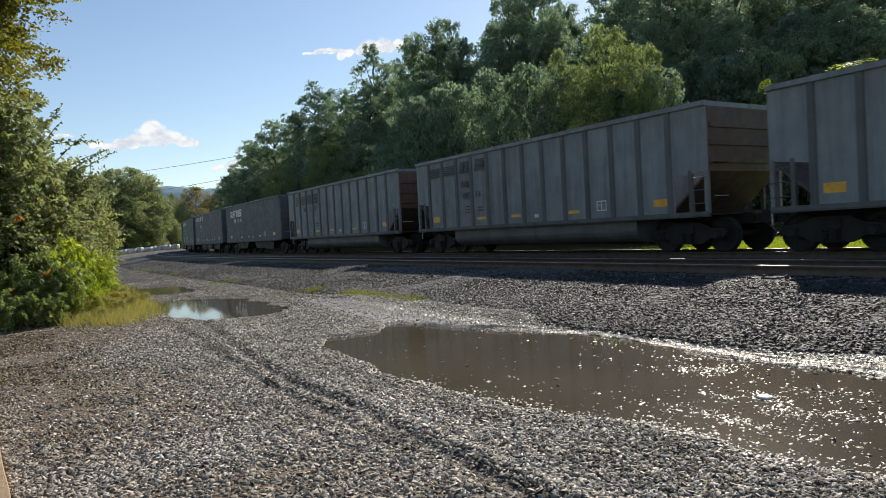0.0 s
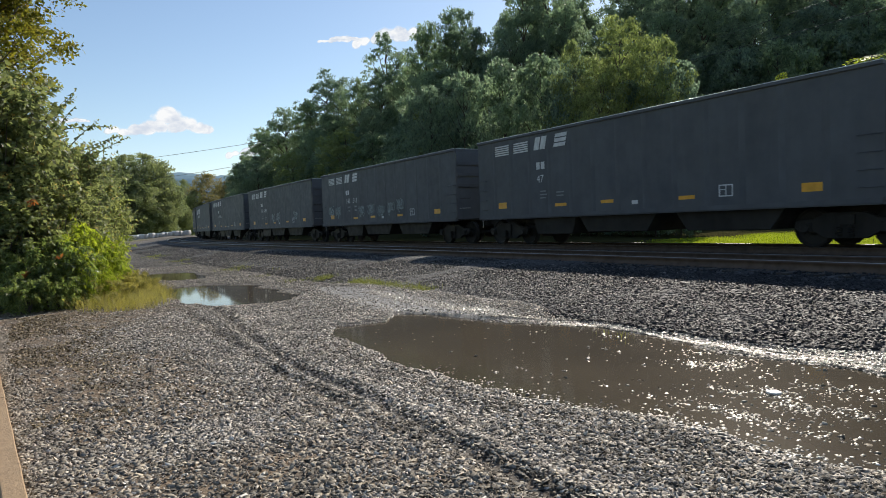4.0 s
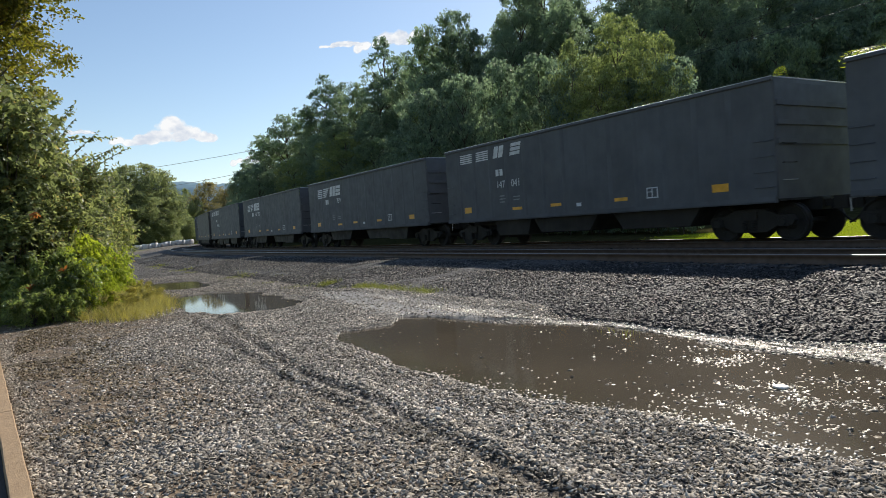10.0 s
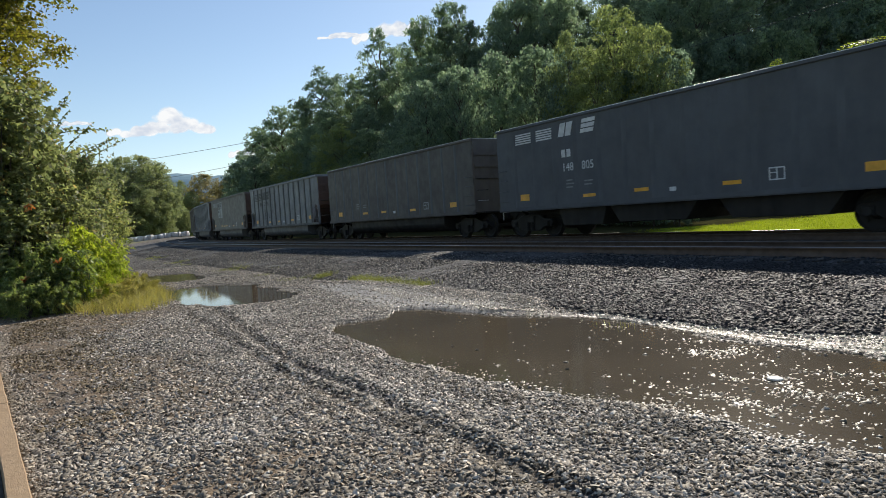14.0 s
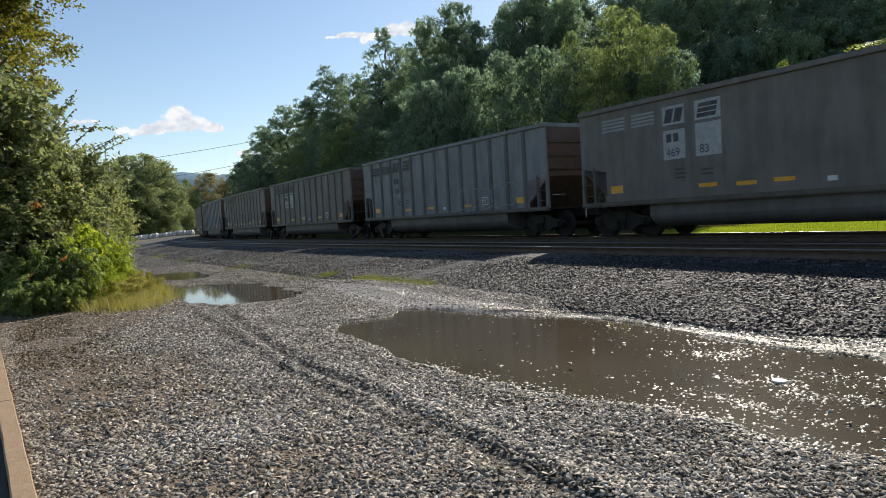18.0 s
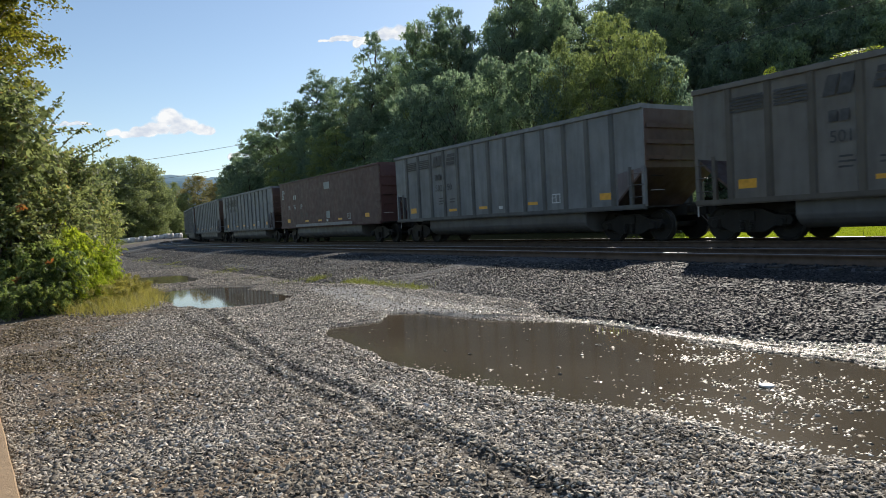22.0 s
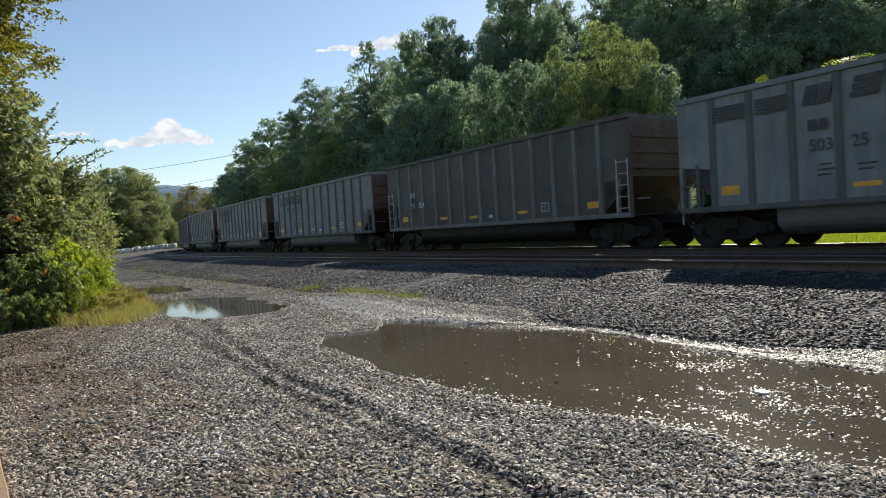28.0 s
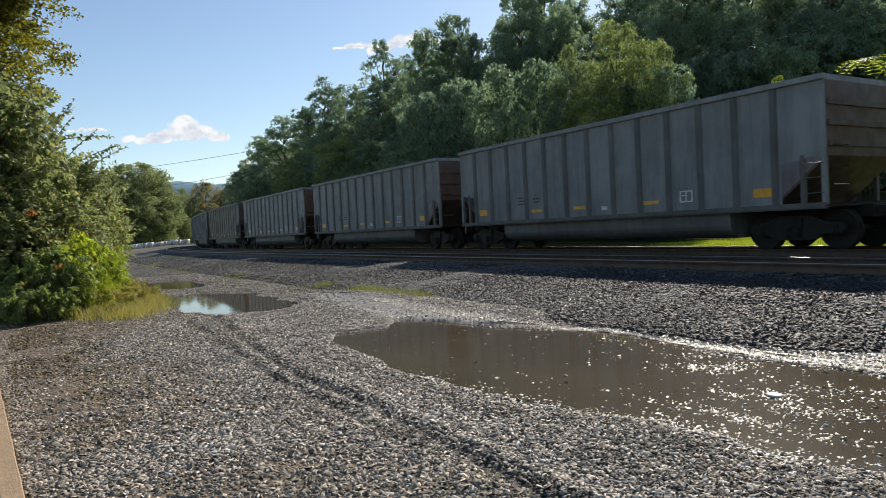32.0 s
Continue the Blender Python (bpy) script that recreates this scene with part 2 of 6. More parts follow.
def steel_paint(dark, light, rust=0.25, dust=(0.2, 0.17, 0.14), dusty=0.3, streak=0.5):
    """Weathered car paint: blotches, rain streaks, rust freckles, dust towards a shape of its own."""
    def build(k):
        co = k.where()
        base = k.ramp(k.noise(co, 0.9, 6, 0.6), (0.3, dark), (0.7, light))
        drip = k.noise(k.scaled(co, (2.4, 2.4, 0.30)), 1.6, 6)
        base = k.mix(streak, base, k.ramp(drip, (0.32, (0.5, 0.49, 0.48)), (0.6, (1.08, 1.08, 1.08))), "MULTIPLY")
        film = k.math("MULTIPLY", k.ramp(k.noise(co, 0.5, 5), (0.35, (0,) * 3), (0.75, (1,) * 3)), dusty)
        base = k.mix(film, base, dust)
        spots = k.ramp(k.noise(co, 6.0, 8, 0.7), (0.62, (0,) * 3), (0.74, (1,) * 3))
        k.colour(k.mix(k.math("MULTIPLY", spots, rust), base, (0.13, 0.06, 0.03)))
        k.rough(k.ramp(k.noise(co, 3.0, 5), (0.3, (0.45,) * 3), (0.7, (0.75,) * 3)))
        k.bump(k.noise(co, 1.3, 3), 0.15, 0.05)
    return build


CAR_GREY = shade("weathered_aluminium", steel_paint((0.175, 0.185, 0.205), (0.26, 0.27, 0.29), 0.25, (0.15, 0.135, 0.12), 0.35), 0.55, 0.1)
CAR_GREY_RIB = shade("grimy_rib", steel_paint((0.075, 0.08, 0.085), (0.12, 0.124, 0.13), 0.3), 0.6, 0.1)
CAR_DUST = shade("dusty_aluminium", steel_paint((0.125, 0.116, 0.110), (0.19, 0.178, 0.168), 0.4, (0.14, 0.115, 0.10), 0.6), 0.65)
CAR_DUST_RIB = shade("dusty_rib", steel_paint((0.07, 0.06, 0.052), (0.11, 0.095, 0.08), 0.4), 0.65)
CAR_BLACK = shade("black_car_paint", steel_paint((0.082, 0.088, 0.101), (0.118, 0.126, 0.143), 0.12, (0.09, 0.083, 0.078), 0.25, 0.15), 0.5, spec=0.25)
CAR_BROWN = shade("oxide_red_paint", steel_paint((0.075, 0.034, 0.033), (0.108, 0.050, 0.046), 0.15, (0.11, 0.075, 0.07), 0.35, 0.25), 0.6)
CAR_DARK = shade("dark_brown_paint", steel_paint((0.062, 0.056, 0.055), (0.10, 0.092, 0.089), 0.3, (0.12, 0.10, 0.09), 0.4), 0.6)
CAR_PALE_RIB = shade("worn_pale_rib", steel_paint((0.13, 0.13, 0.135), (0.23, 0.23, 0.235), 0.2), 0.6)
END_RUST = shade("rusty_grimy_end", steel_paint((0.062, 0.043, 0.037), (0.115, 0.075, 0.060), 0.5, (0.13, 0.07, 0.047), 0.6), 0.7)
LOWER_GREY = shade("grimy_tub", steel_paint((0.085, 0.085, 0.09), (0.15, 0.15, 0.155), 0.3, (0.1, 0.09, 0.08), 0.6), 0.65)
IRON = shade("grimy_cast_steel", steel_paint((0.014, 0.014, 0.014), (0.032, 0.031, 0.030), 0.3, (0.042, 0.036, 0.031), 0.4), 0.8, spec=0.2)
# colour raised so that levers in shade show the sun glints
BRIGHT_IRON = shade("bright_glint_steel", steel_paint((0.42, 0.42, 0.42), (0.65, 0.65, 0.65), 0.2), 0.35, 0.3)
# pale metal for thin rods that draw the sun's highlight on the rims
SUNLIT_CHORD = shade("sunlit_top_chord", plain((0.45, 0.45, 0.45), (0.65, 0.65, 0.65), 2.0), 0.45, 0.6)


WHITE_MARK = shade("white_lettering", plain((0.50, 0.51, 0.53), (0.72, 0.73, 0.74)), 0.6)
PALE_MARK = shade("faded_lettering", plain((0.28, 0.30, 0.32), (0.42, 0.43, 0.45)), 0.6)
PRINT_MARK = shade("faint_print", plain((0.17, 0.18, 0.19), (0.26, 0.27, 0.28)), 0.6)
BLACK_MARK = shade("black_lettering", plain((0.03, 0.03, 0.035), (0.08, 0.08, 0.085)), 0.6)
ORANGE = shade("reflective_orange", plain((0.62, 0.30, 0.03), (0.85, 0.42, 0.05)), 0.35)
SPRAY = shade("spray_paint", plain((0.24, 0.30, 0.31), (0.42, 0.47, 0.47), 3.0), 0.6)
CHALK = shade("faint_chalk", plain((0.24, 0.25, 0.26), (0.33, 0.34, 0.35), 3.0), 0.7)
DULL_BAND = shade("worn_dull_band", plain((0.20, 0.19, 0.19), (0.33, 0.32, 0.32), 3.0), 0.6)
STAIN = shade("black_tar_stain", plain((0.085, 0.085, 0.086), (0.15, 0.148, 0.145), 3.0), 0.7)


def rail_steel(k):
    co = k.where("Object", False)
    k.colour(k.ramp(k.noise(co, 5.0, 5), (0.3, (0.07, 0.045, 0.03)), (0.7, (0.13, 0.09, 0.065))))


RAIL_SIDE = shade("rusty_rail", rail_steel, 0.7, 0.2)
RAIL_TOP = shade("polished_rail_head", plain((0.20, 0.19, 0.18), (0.30, 0.285, 0.275), 3.0), 0.36, 1.0)
TIE = shade("creosoted_wood", plain((0.035, 0.028, 0.022), (0.08, 0.065, 0.05), 8.0), 0.85)


def concrete(k):
    co = k.where("Object", False)
    base = k.ramp(k.noise(co, 9.0, 9, 0.75), (0.3, (0.33, 0.22, 0.12)), (0.7, (0.47, 0.325, 0.19)))
    base = k.mix(k.ramp(k.noise(co, 50.0, 4), (0.52, (0,) * 3), (0.64, (0.5,) * 3)), base, (0.22, 0.16, 0.105))
    grit = k.noise(co, 170.0, 3, 0.7)
    k.colour(k.mix(0.7, base, k.ramp(grit, (0.34, (0.45, 0.43, 0.40)), (0.52, (1.0, 1.0, 1.0)), (0.68, (1.4, 1.4, 1.38))), "MULTIPLY"))
    k.bump(k.math("ADD", k.noise(co, 40.0, 5), grit), 0.7, 0.006)


KERB = shade("sun_bleached_kerb", concrete, 0.85)


# near-black surface that stands in for the shadow beside the kerb
def kerb_shade_look(k):
    co = k.where("Object", False)
    g = k.noise(co, 90.0, 4)
    k.colour(k.ramp(g, (0.3, (0.028, 0.029, 0.031)), (0.7, (0.075, 0.077, 0.08))))
    k.bump(g, 0.7, 0.006)


KERB_SHADE = shade("dark_shade_sheet", kerb_shade_look, 0.8)


def leaf(dark, light, tip, glow=0.35, through=(1.25, 1.35, 0.6)):
    """Leaves: diffuse and light coming through, each piece with its own tone."""
    def build(k):
        c = k.ramp(k.island(), (0.0, dark), (0.6, light), (0.94, light), (1.0, tip))
        c = k.mix(0.6, c, k.ramp(k.noise(k.where("Object"), 0.35, 3), (0.3, (0.6, 0.62, 0.6)), (0.7, (1.25, 1.2, 1.0))), "MULTIPLY")
        c = k.mix(1.0, c, k.ramp(k.node("ObjectInfo").outputs["Random"], (0.0, (0.84, 0.86, 0.95)), (1.0, (1.18, 1.14, 1.02))), "MULTIPLY")
        k.colour(c)
        tr = k.node("BsdfTranslucent")
        k.link(k.mix(1.0, c, through, "MULTIPLY"), tr.inputs["Color"])
        m = k.node("MixShader", Fac=glow)
        k.link(k.b.outputs[0], m.inputs[1])
        k.link(tr.outputs[0], m.inputs[2])
        k.link(m.outputs[0], k.out.inputs["Surface"])
    return build


LEAF_FOREST = shade("forest_leaf", leaf((0.12, 0.158, 0.122), (0.218, 0.275, 0.20), (0.31, 0.352, 0.245), 0.62, (1.4, 1.58, 1.34)), 0.45, spec=0.5)
# yellower copy of the forest leaf, its tone standing in for sunlight
LEAF_LIT = shade("sunlit_forest_leaf", leaf((0.13, 0.16, 0.085), (0.24, 0.28, 0.14), (0.36, 0.38, 0.20), 0.6, (1.3, 1.4, 0.95)), 0.45, spec=0.5)
LEAF_FAR = shade("far_leaf", leaf((0.16, 0.19, 0.12), (0.28, 0.32, 0.18), (0.34, 0.36, 0.20), 0.55, (1.25, 1.3, 0.95)), 0.55)
LEAF_TAN = shade("turning_leaf", leaf((0.19, 0.175, 0.10), (0.29, 0.265, 0.15), (0.34, 0.28, 0.15), 0.5, (1.15, 1.15, 0.85)), 0.6)
LEAF_BUSH = shade("bush_leaf", leaf((0.13, 0.16, 0.085), (0.29, 0.325, 0.165), (0.46, 0.29, 0.12), 0.62, (1.28, 1.32, 0.95)), 0.45)
LEAF_BRIGHT = shade("sunlit_weed_leaf", leaf((0.20, 0.26, 0.035), (0.40, 0.45, 0.08), (0.52, 0.48, 0.14), 0.6), 0.40)
LEAF_SUMAC = shade("dark_sumac_leaf", leaf((0.13, 0.17, 0.07), (0.29, 0.345, 0.14), (0.48, 0.42, 0.15), 0.6, (1.25, 1.35, 0.8)), 0.36)
LEAF_LOCUST = shade("locust_leaf", leaf((0.12, 0.13, 0.03), (0.28, 0.255, 0.06), (0.44, 0.28, 0.07), 0.55), 0.5)
LEAF_RED = shade("autumn_leaf", leaf((0.34, 0.12, 0.04), (0.46, 0.21, 0.07), (0.44, 0.32, 0.10), 0.5, (1.1, 0.9, 0.7)), 0.5)
GRASS = shade("yellow_grass", leaf((0.22, 0.225, 0.075), (0.43, 0.405, 0.15), (0.56, 0.47, 0.22), 0.5, (1.28, 1.22, 0.7)), 0.6)
WEED = shade("dull_weed", leaf((0.16, 0.18, 0.05), (0.31, 0.32, 0.09), (0.42, 0.38, 0.13), 0.5), 0.6)
LAWN = shade("lawn_grass", leaf((0.24, 0.29, 0.02), (0.37, 0.42, 0.03), (0.44, 0.48, 0.05), 0.45), 0.9, spec=0.0)


def bark_look(k):
    co = k.where()
    g = k.noise(k.scaled(co, (6, 6, 1.0)), 2.0, 6)
    k.colour(k.ramp(g, (0.3, (0.05, 0.04, 0.03)), (0.7, (0.15, 0.125, 0.10))))
    k.bump(g, 0.6, 0.03)


BARK = shade("grey_bark", bark_look, 0.9)


def ridge_look(k):
    co = k.where("Object", False)
    # the distance haze is put into this blue base colour
    k.colour(k.ramp(k.noise(co, 0.05, 6), (0.3, (0.17, 0.26, 0.32)), (0.7, (0.24, 0.34, 0.40))))


RIDGE = shade("hazy_wooded_ridge", ridge_look, 1.0, spec=0.0)
BAG = shade("white_woven_sack", plain((0.50, 0.46, 0.42), (0.80, 0.78, 0.76), 1.0), 0.7)
CABLE = shade("black_cable", plain((0.04, 0.04, 0.045), (0.07, 0.07, 0.075)), 0.6)
DISC = shade("white_plastic", plain((0.52, 0.50, 0.47), (0.68, 0.66, 0.63), 14.0), 0.5)


def cloud_look(k):
    """A far cloud bank: white, ragged, see-through at its edges."""
    co = k.where("Generated", False)
    n = k.noise(k.scaled(co, (5.0, 1.0, 2.0)), 1.1, 9, 0.58)
    grad = k.attr("core")
    a = k.math("SUBTRACT", k.math("ADD", grad, k.math("MULTIPLY", n, 1.5)), 0.88)
    alpha = k.math("MULTIPLY", k.math("MULTIPLY", a, 4.0, True), k.math("MULTIPLY", grad, 9.0, True))
    # emission in place of sunlight, with the grey shading in its colour
    em = k.node("Emission", Strength=1.0)
    k.link(k.ramp(k.noise(co, 4.0, 6), (0.36, (0.66, 0.72, 0.82)), (0.54, (0.95, 0.96, 0.97))), em.inputs["Color"])
    clear = k.node("BsdfTransparent")
    m = k.node("MixShader")
    k.link(alpha, m.inputs[0]), k.link(clear.outputs[0], m.inputs[1]), k.link(em.outputs[0], m.inputs[2])
    k.link(m.outputs[0], k.out.inputs["Surface"])


CLOUD = shade("cloud", cloud_look)
# ---------------------------------------------------------------- ground
PUDDLES = [(-7.9, 11.2, 8.4, 1.9), (6.2, 12.25, 3.2, 1.30), (14.8, 11.95, 2.8, 1.0), (36.0, 12.6, 2.2, 0.5)]   # s, off, half lengths


def pool(s, off):
    """How deep a place lies in a puddle: over 0 inside, ragged at the edge."""
    best = np.full(np.shape(s), -9.0)
    rag = (soft_noise(s, off, 0.9) - 0.5) * 0.5 + (soft_noise(s, off, 0.22) - 0.5) * 0.22
    # the large puddle: between two shores that wander along the yard
    inner = np.interp(s, [-14, -9.5, -9, -8.5, -7.8, -7.2, -6.5, -5.5, -4.7, -3.5, -2.2, -1], [12.1, 12.22, 12.44, 12.42, 12.36, 12.68, 12.81, 12.82, 13.02, 12.86, 12.78, 12.6])
    outer = np.interp(s, [-14, -8.2, -7.4, -6.5, -5.1, -4.4, -3.6, -2.5, -0.5, 0.1, 1.0], [9.6, 9.62, 9.70, 9.70, 9.52, 9.54, 9.88, 10.25, 10.3, 10.6, 10.6])
    end = np.interp(off, [9.5, 10.3, 10.6, 11.0, 11.5, 12.05, 12.4, 12.75], [-3.5, -2.5, -1.3, -0.95, -1.7, -1.7, -1.55, -2.2])
    half = np.maximum((inner - outer) / 2, 0.05)
    best = np.maximum(best, 1.0 - ((off - (inner + outer) / 2) / half) ** 2 - 5.0 * np.clip(s - end, 0, 2) + rag * 0.8)
    for sc, oc, ls, lo in PUDDLES[1:]:
        best = np.maximum(best, 1 - ((s - sc) / ls) ** 4 - ((off - oc) / lo) ** 2 + rag)
    return best


def foot_strip(s):
    """Where the ballast ends and where the bright wet strip at its foot ends."""
    return (np.interp(s, [-9, -8, -7.1, -5, -4.2, -3.2, -2.5, -1.4, 1, 6], [9.0, 9.18, 9.40, 9.46, 9.40, 9.56, 9.74, 9.78, 9.7, 9.5]),
            np.interp(s, [-9, -8.1, -7.4, -6.5, -5.1, -4.4, -3.6, -2.5, 0, 4], [9.58, 9.64, 9.72, 9.72, 9.56, 9.56, 9.90, 10.25, 10.3, 10.0]))


def mud_bank(s, off):
    """The bare mud between the tufts and the large puddle, coloured pale for sun glare."""
    mid = np.interp(s, [-3.4, -1.5, 0.0, 2.0, 5.6], [10.02, 10.25, 10.42, 10.25, 10.1])
    half = np.interp(s, [-3.4, -1.5, 0.0, 2.0, 4.0, 5.6], [0.34, 0.42, 0.75, 0.55, 0.40, 0.25])
    edge = (soft_noise(s, off, 0.5) - 0.5) * 0.5
    return np.clip(1.5 * (1.0 - abs(off - mid) / half) + 0.35 + edge, 0, 1) * np.clip((s + 3.4) / 1.0, 0, 1) * np.clip((5.9 - s) / 1.5, 0, 1)


def ruts(s):
    """Two wheel ruts side by side through the yard."""
    return (np.interp(s, [-13, -7.3, -5.8, -4.5, -3.5, -1.7, 1.9, 4.0], [14.1, 13.98, 13.91, 13.96, 13.92, 13.75, 13.34, 13.2]),
            np.interp(s, [-13, -8.4, -6.4, -4.4, -1.6, 3.0], [14.35, 14.12, 14.18, 14.22, 14.06, 13.8]))


def height(s, off):
    """Ground over the plan."""
    z = (soft_noise(s, off, 0.35) - 0.5) * 0.018 + (soft_noise(s, off, 0.09) - 0.5) * 0.010 + (soft_noise(s, off, 3.0) - 0.4) * 0.02 + 0.012
    live = np.clip((s + 13) / 2, 0, 1) * np.clip((5 - s) / 3, 0, 1) * (0.55 + 0.9 * soft_noise(s, 0 * s, 0.7))
    for rut, deep in zip(ruts(s), (0.036, 0.018)):
        z -= deep * np.exp(-((off - rut) / 0.075) ** 2) * live
        z += 0.4 * deep * np.exp(-((abs(off - rut) - 0.17) / 0.07) ** 2) * live
    z += 0.10 * np.clip((10.45 - off) / 0.85, 0, 1) * np.clip((s + 3.4) / 1.0, 0, 1) * np.clip((6.5 - s) / 3.0, 0, 1)
    p = pool(s, off)
    z = np.where(p > -0.3, np.minimum(z, 0.0035 - 0.085 * np.clip(p + 0.3, 0, 0.9)), z)
    far = np.clip((-3.0 - off) / 2.0, 0, 1)
    z = z * (1 - far) + far * (0.45 + 0.10 * (soft_noise(s, off, 6.0) - 0.5))
    return z + np.clip(-34.0 - off, 0, 40) * 0.16 + 0.9 * np.exp(-((s - 156) / 14.0) ** 2 - ((off - 14.0) / 9.0) ** 2)


def build_ground():
    def spread(lo, hi, step, reach):
        inner = np.arange(lo, hi + step / 2, step)
        out = step * np.cumsum(1.075 ** np.arange(1, 200))
        out = out[out < reach]
        return np.concatenate([lo - out[::-1], inner, hi + out])
    x, y = spread(-11.0, 6.0, 0.085, 3500.0), spread(2.5, 24.0, 0.085, 3500.0)
    gx, gy = np.meshgrid(x, y, indexing="ij")
    s, off = along(gx, gy)
    z = height(s, off)
    me = mesh_of("ground", np.stack([gx.ravel(), gy.ravel(), z], -1), grid_faces(len(x), len(y)), GRAVEL_GROUND, True)
    p = pool(s, off)
    attribute(me, "wet", np.clip(p * 2.0 + 0.9, 0, 1))
    soil = np.clip((off - 14.2 + (soft_noise(s, off, 1.0) - 0.5) * 3.2) / 1.6, 0, 1) * np.clip(1.3 - abs(s) / 40, 0.3, 1)
    bank = mud_bank(s, off)
    attribute(me, "slick", bank)
    attribute(me, "soil", soil)
    attribute(me, "lawn", np.maximum(np.clip((-3.2 - off) / 0.7, 0, 1), np.clip((off - 19.0) / 3.0, 0, 1) * 0.8))
    # where the ground is coloured dark for wood floor and tree shade
    attribute(me, "shaded_woods", np.clip((s - 7.2 + (soft_noise(s, off, 1.2) - 0.5) * 2.5) / 1.2, 0, 1) * np.clip(-off, 0, 1))
    tagged(new("ground", me), "grey crushed-stone yard with brown soil and wet patches", "ground", kind="structure")


build_ground()


def build_puddles():
    for sc, oc, ls, lo in PUDDLES:
        c = on_track(np.array([sc - ls * 1.25, sc + ls * 1.25, sc + ls * 1.25, sc - ls * 1.25]), np.array([oc - lo * 1.3, oc - lo * 1.3, oc + lo * 1.3, oc + lo * 1.3]), -0.022)
        w = new("puddle", mesh_of("puddle", c, [[0, 1, 2, 3]], WATER if sc < 0 else STILL_WATER))
        tagged(w, "shallow muddy brown rain puddle in the gravel", "puddle", "puddles in the yard", "structure")


build_puddles()


def sweep(profile, s0, s1, step, mat, name, smooth=False, jitter=0.0):
    """A strip along the railway: profile is (off, z) points."""
    s = np.concatenate([np.arange(s0, -30, 4.0), np.arange(max(s0, -30), min(60, s1), step), np.arange(60, s1 + 2, 3.0)]) if s0 < -30 else np.arange(s0, s1 + step, step)
    prof = np.array(profile)
    pts = np.stack([on_track(s, o, z) for o, z in prof], 1)
    if jitter:
        jitter = jitter * np.where(prof[None, :, 0] > 9.0, 0.15, 1.0)
        pts[:, :, 2] += (soft_noise(s[:, None], prof[None, :, 0], 0.3) - 0.5) * jitter
        pts[:, :, 2] += (soft_noise(s[:, None], prof[None, :, 0], 1.7) - 0.5) * jitter
    return mesh_of(name, pts.reshape(-1, 3), grid_faces(len(s), len(prof)), mat, smooth)


BALLAST_PROFILE = [(-5.2, 0.10), (-4.4, 0.34), (-3.0, 0.42), (-1.6, 0.45), (0, 0.46), (1.6, 0.45), (2.1, 0.40), (2.7, 0.45), (4.2, 0.46), (5.6, 0.46), (6.2, 0.45),
                   (6.6, 0.41), (7.2, 0.32), (7.8, 0.225), (8.3, 0.18), (8.7, 0.135), (9.1, 0.090), (9.4, 0.044), (9.58, -0.022), (10.1, -0.15)]


def slope_z(off):
    p = sorted(BALLAST_PROFILE)
    return np.interp(off, [a for a, _ in p], [b for _, b in p])


ballast = new("ballast_bed", sweep(BALLAST_PROFILE, -470.0, 740.0, 0.14, BALLAST_BED, "ballast_bed", True, 0.05))
tagged(ballast, "grey crushed-rock ballast shoulder carrying two tracks", "ballast", kind="structure")


def build_track(centre):
    track = tagged(new("railway_track"), "rusty steel rails with polished heads on dark timber ties", "railway track", "railway tracks")
    h = RAIL_Z
    for g in (-0.7535, 0.7535):
        c = centre + g
        prof = [(c + 0.07, h - 0.17), (c + 0.07, h - 0.15), (c + 0.012, h - 0.13), (c + 0.012, h - 0.045), (c + 0.036, h - 0.035), (c + 0.036, h - 0.006),
                (c - 0.036, h - 0.006), (c - 0.036, h - 0.035), (c - 0.012, h - 0.045), (c - 0.012, h - 0.13), (c - 0.07, h - 0.15), (c - 0.07, h - 0.17)]
        rail = part("rail", sweep(prof, -470.0, 740.0, 2.0, RAIL_SIDE, "rail"), track)
        head = [(c + 0.037, h - 0.007), (c + 0.03, h), (c - 0.03, h), (c - 0.037, h - 0.007)]
        part("rail_head", sweep(head, -470.0, 740.0, 2.0, RAIL_TOP, "rail_head"), rail, label="polished bright running surface")
    bm = bmesh.new()
    box(bm, -1.3, 1.3, -0.11, 0.11, -0.17, 0.0)
    tie_mesh = finish(bm, "tie", TIE, 0.012)
    for i in range(120):
        s = -22.0 + i * 0.53 + rng.uniform(-0.02, 0.02)
        p = on_track(s, centre, RAIL_Z - 0.168)
        part("tie", tie_mesh, track, pose(*p, 0, 0, math.degrees(np.interp(s, S, TURN)) + rng.uniform(-0.8, 0.8)))
    return track


build_track(0.0)
build_track(TRACK_GAP)

# ---------------------------------------------------------------- loose stone
CHIP = np.array([(-0.8, -0.7, 1), (0.8, -0.75, 1), (0.75, 0.7, 1), (-0.75, 0.75, 1), (-1, -1, -1), (1, -1, -1), (1, 1, -1), (-1, 1, -1)], float)
CHIP_F = np.array([(0, 1, 2), (0, 2, 3), (4, 5, 1), (4, 1, 0), (5, 6, 2), (5, 2, 1), (6, 7, 3), (6, 3, 2), (7, 4, 0), (7, 0, 3)])


SHARD = np.array([(-0.9, -0.6, 1), (0.9, -0.7, 1), (0.1, 0.9, 1), (-1.25, -0.85, -1), (1.25, -0.95, -1), (0.1, 1.25, -1)], float)
SHARD_F = np.array([(0, 1, 2), (3, 4, 1), (3, 1, 0), (4, 5, 2), (4, 2, 1), (5, 3, 0), (5, 0, 2)])


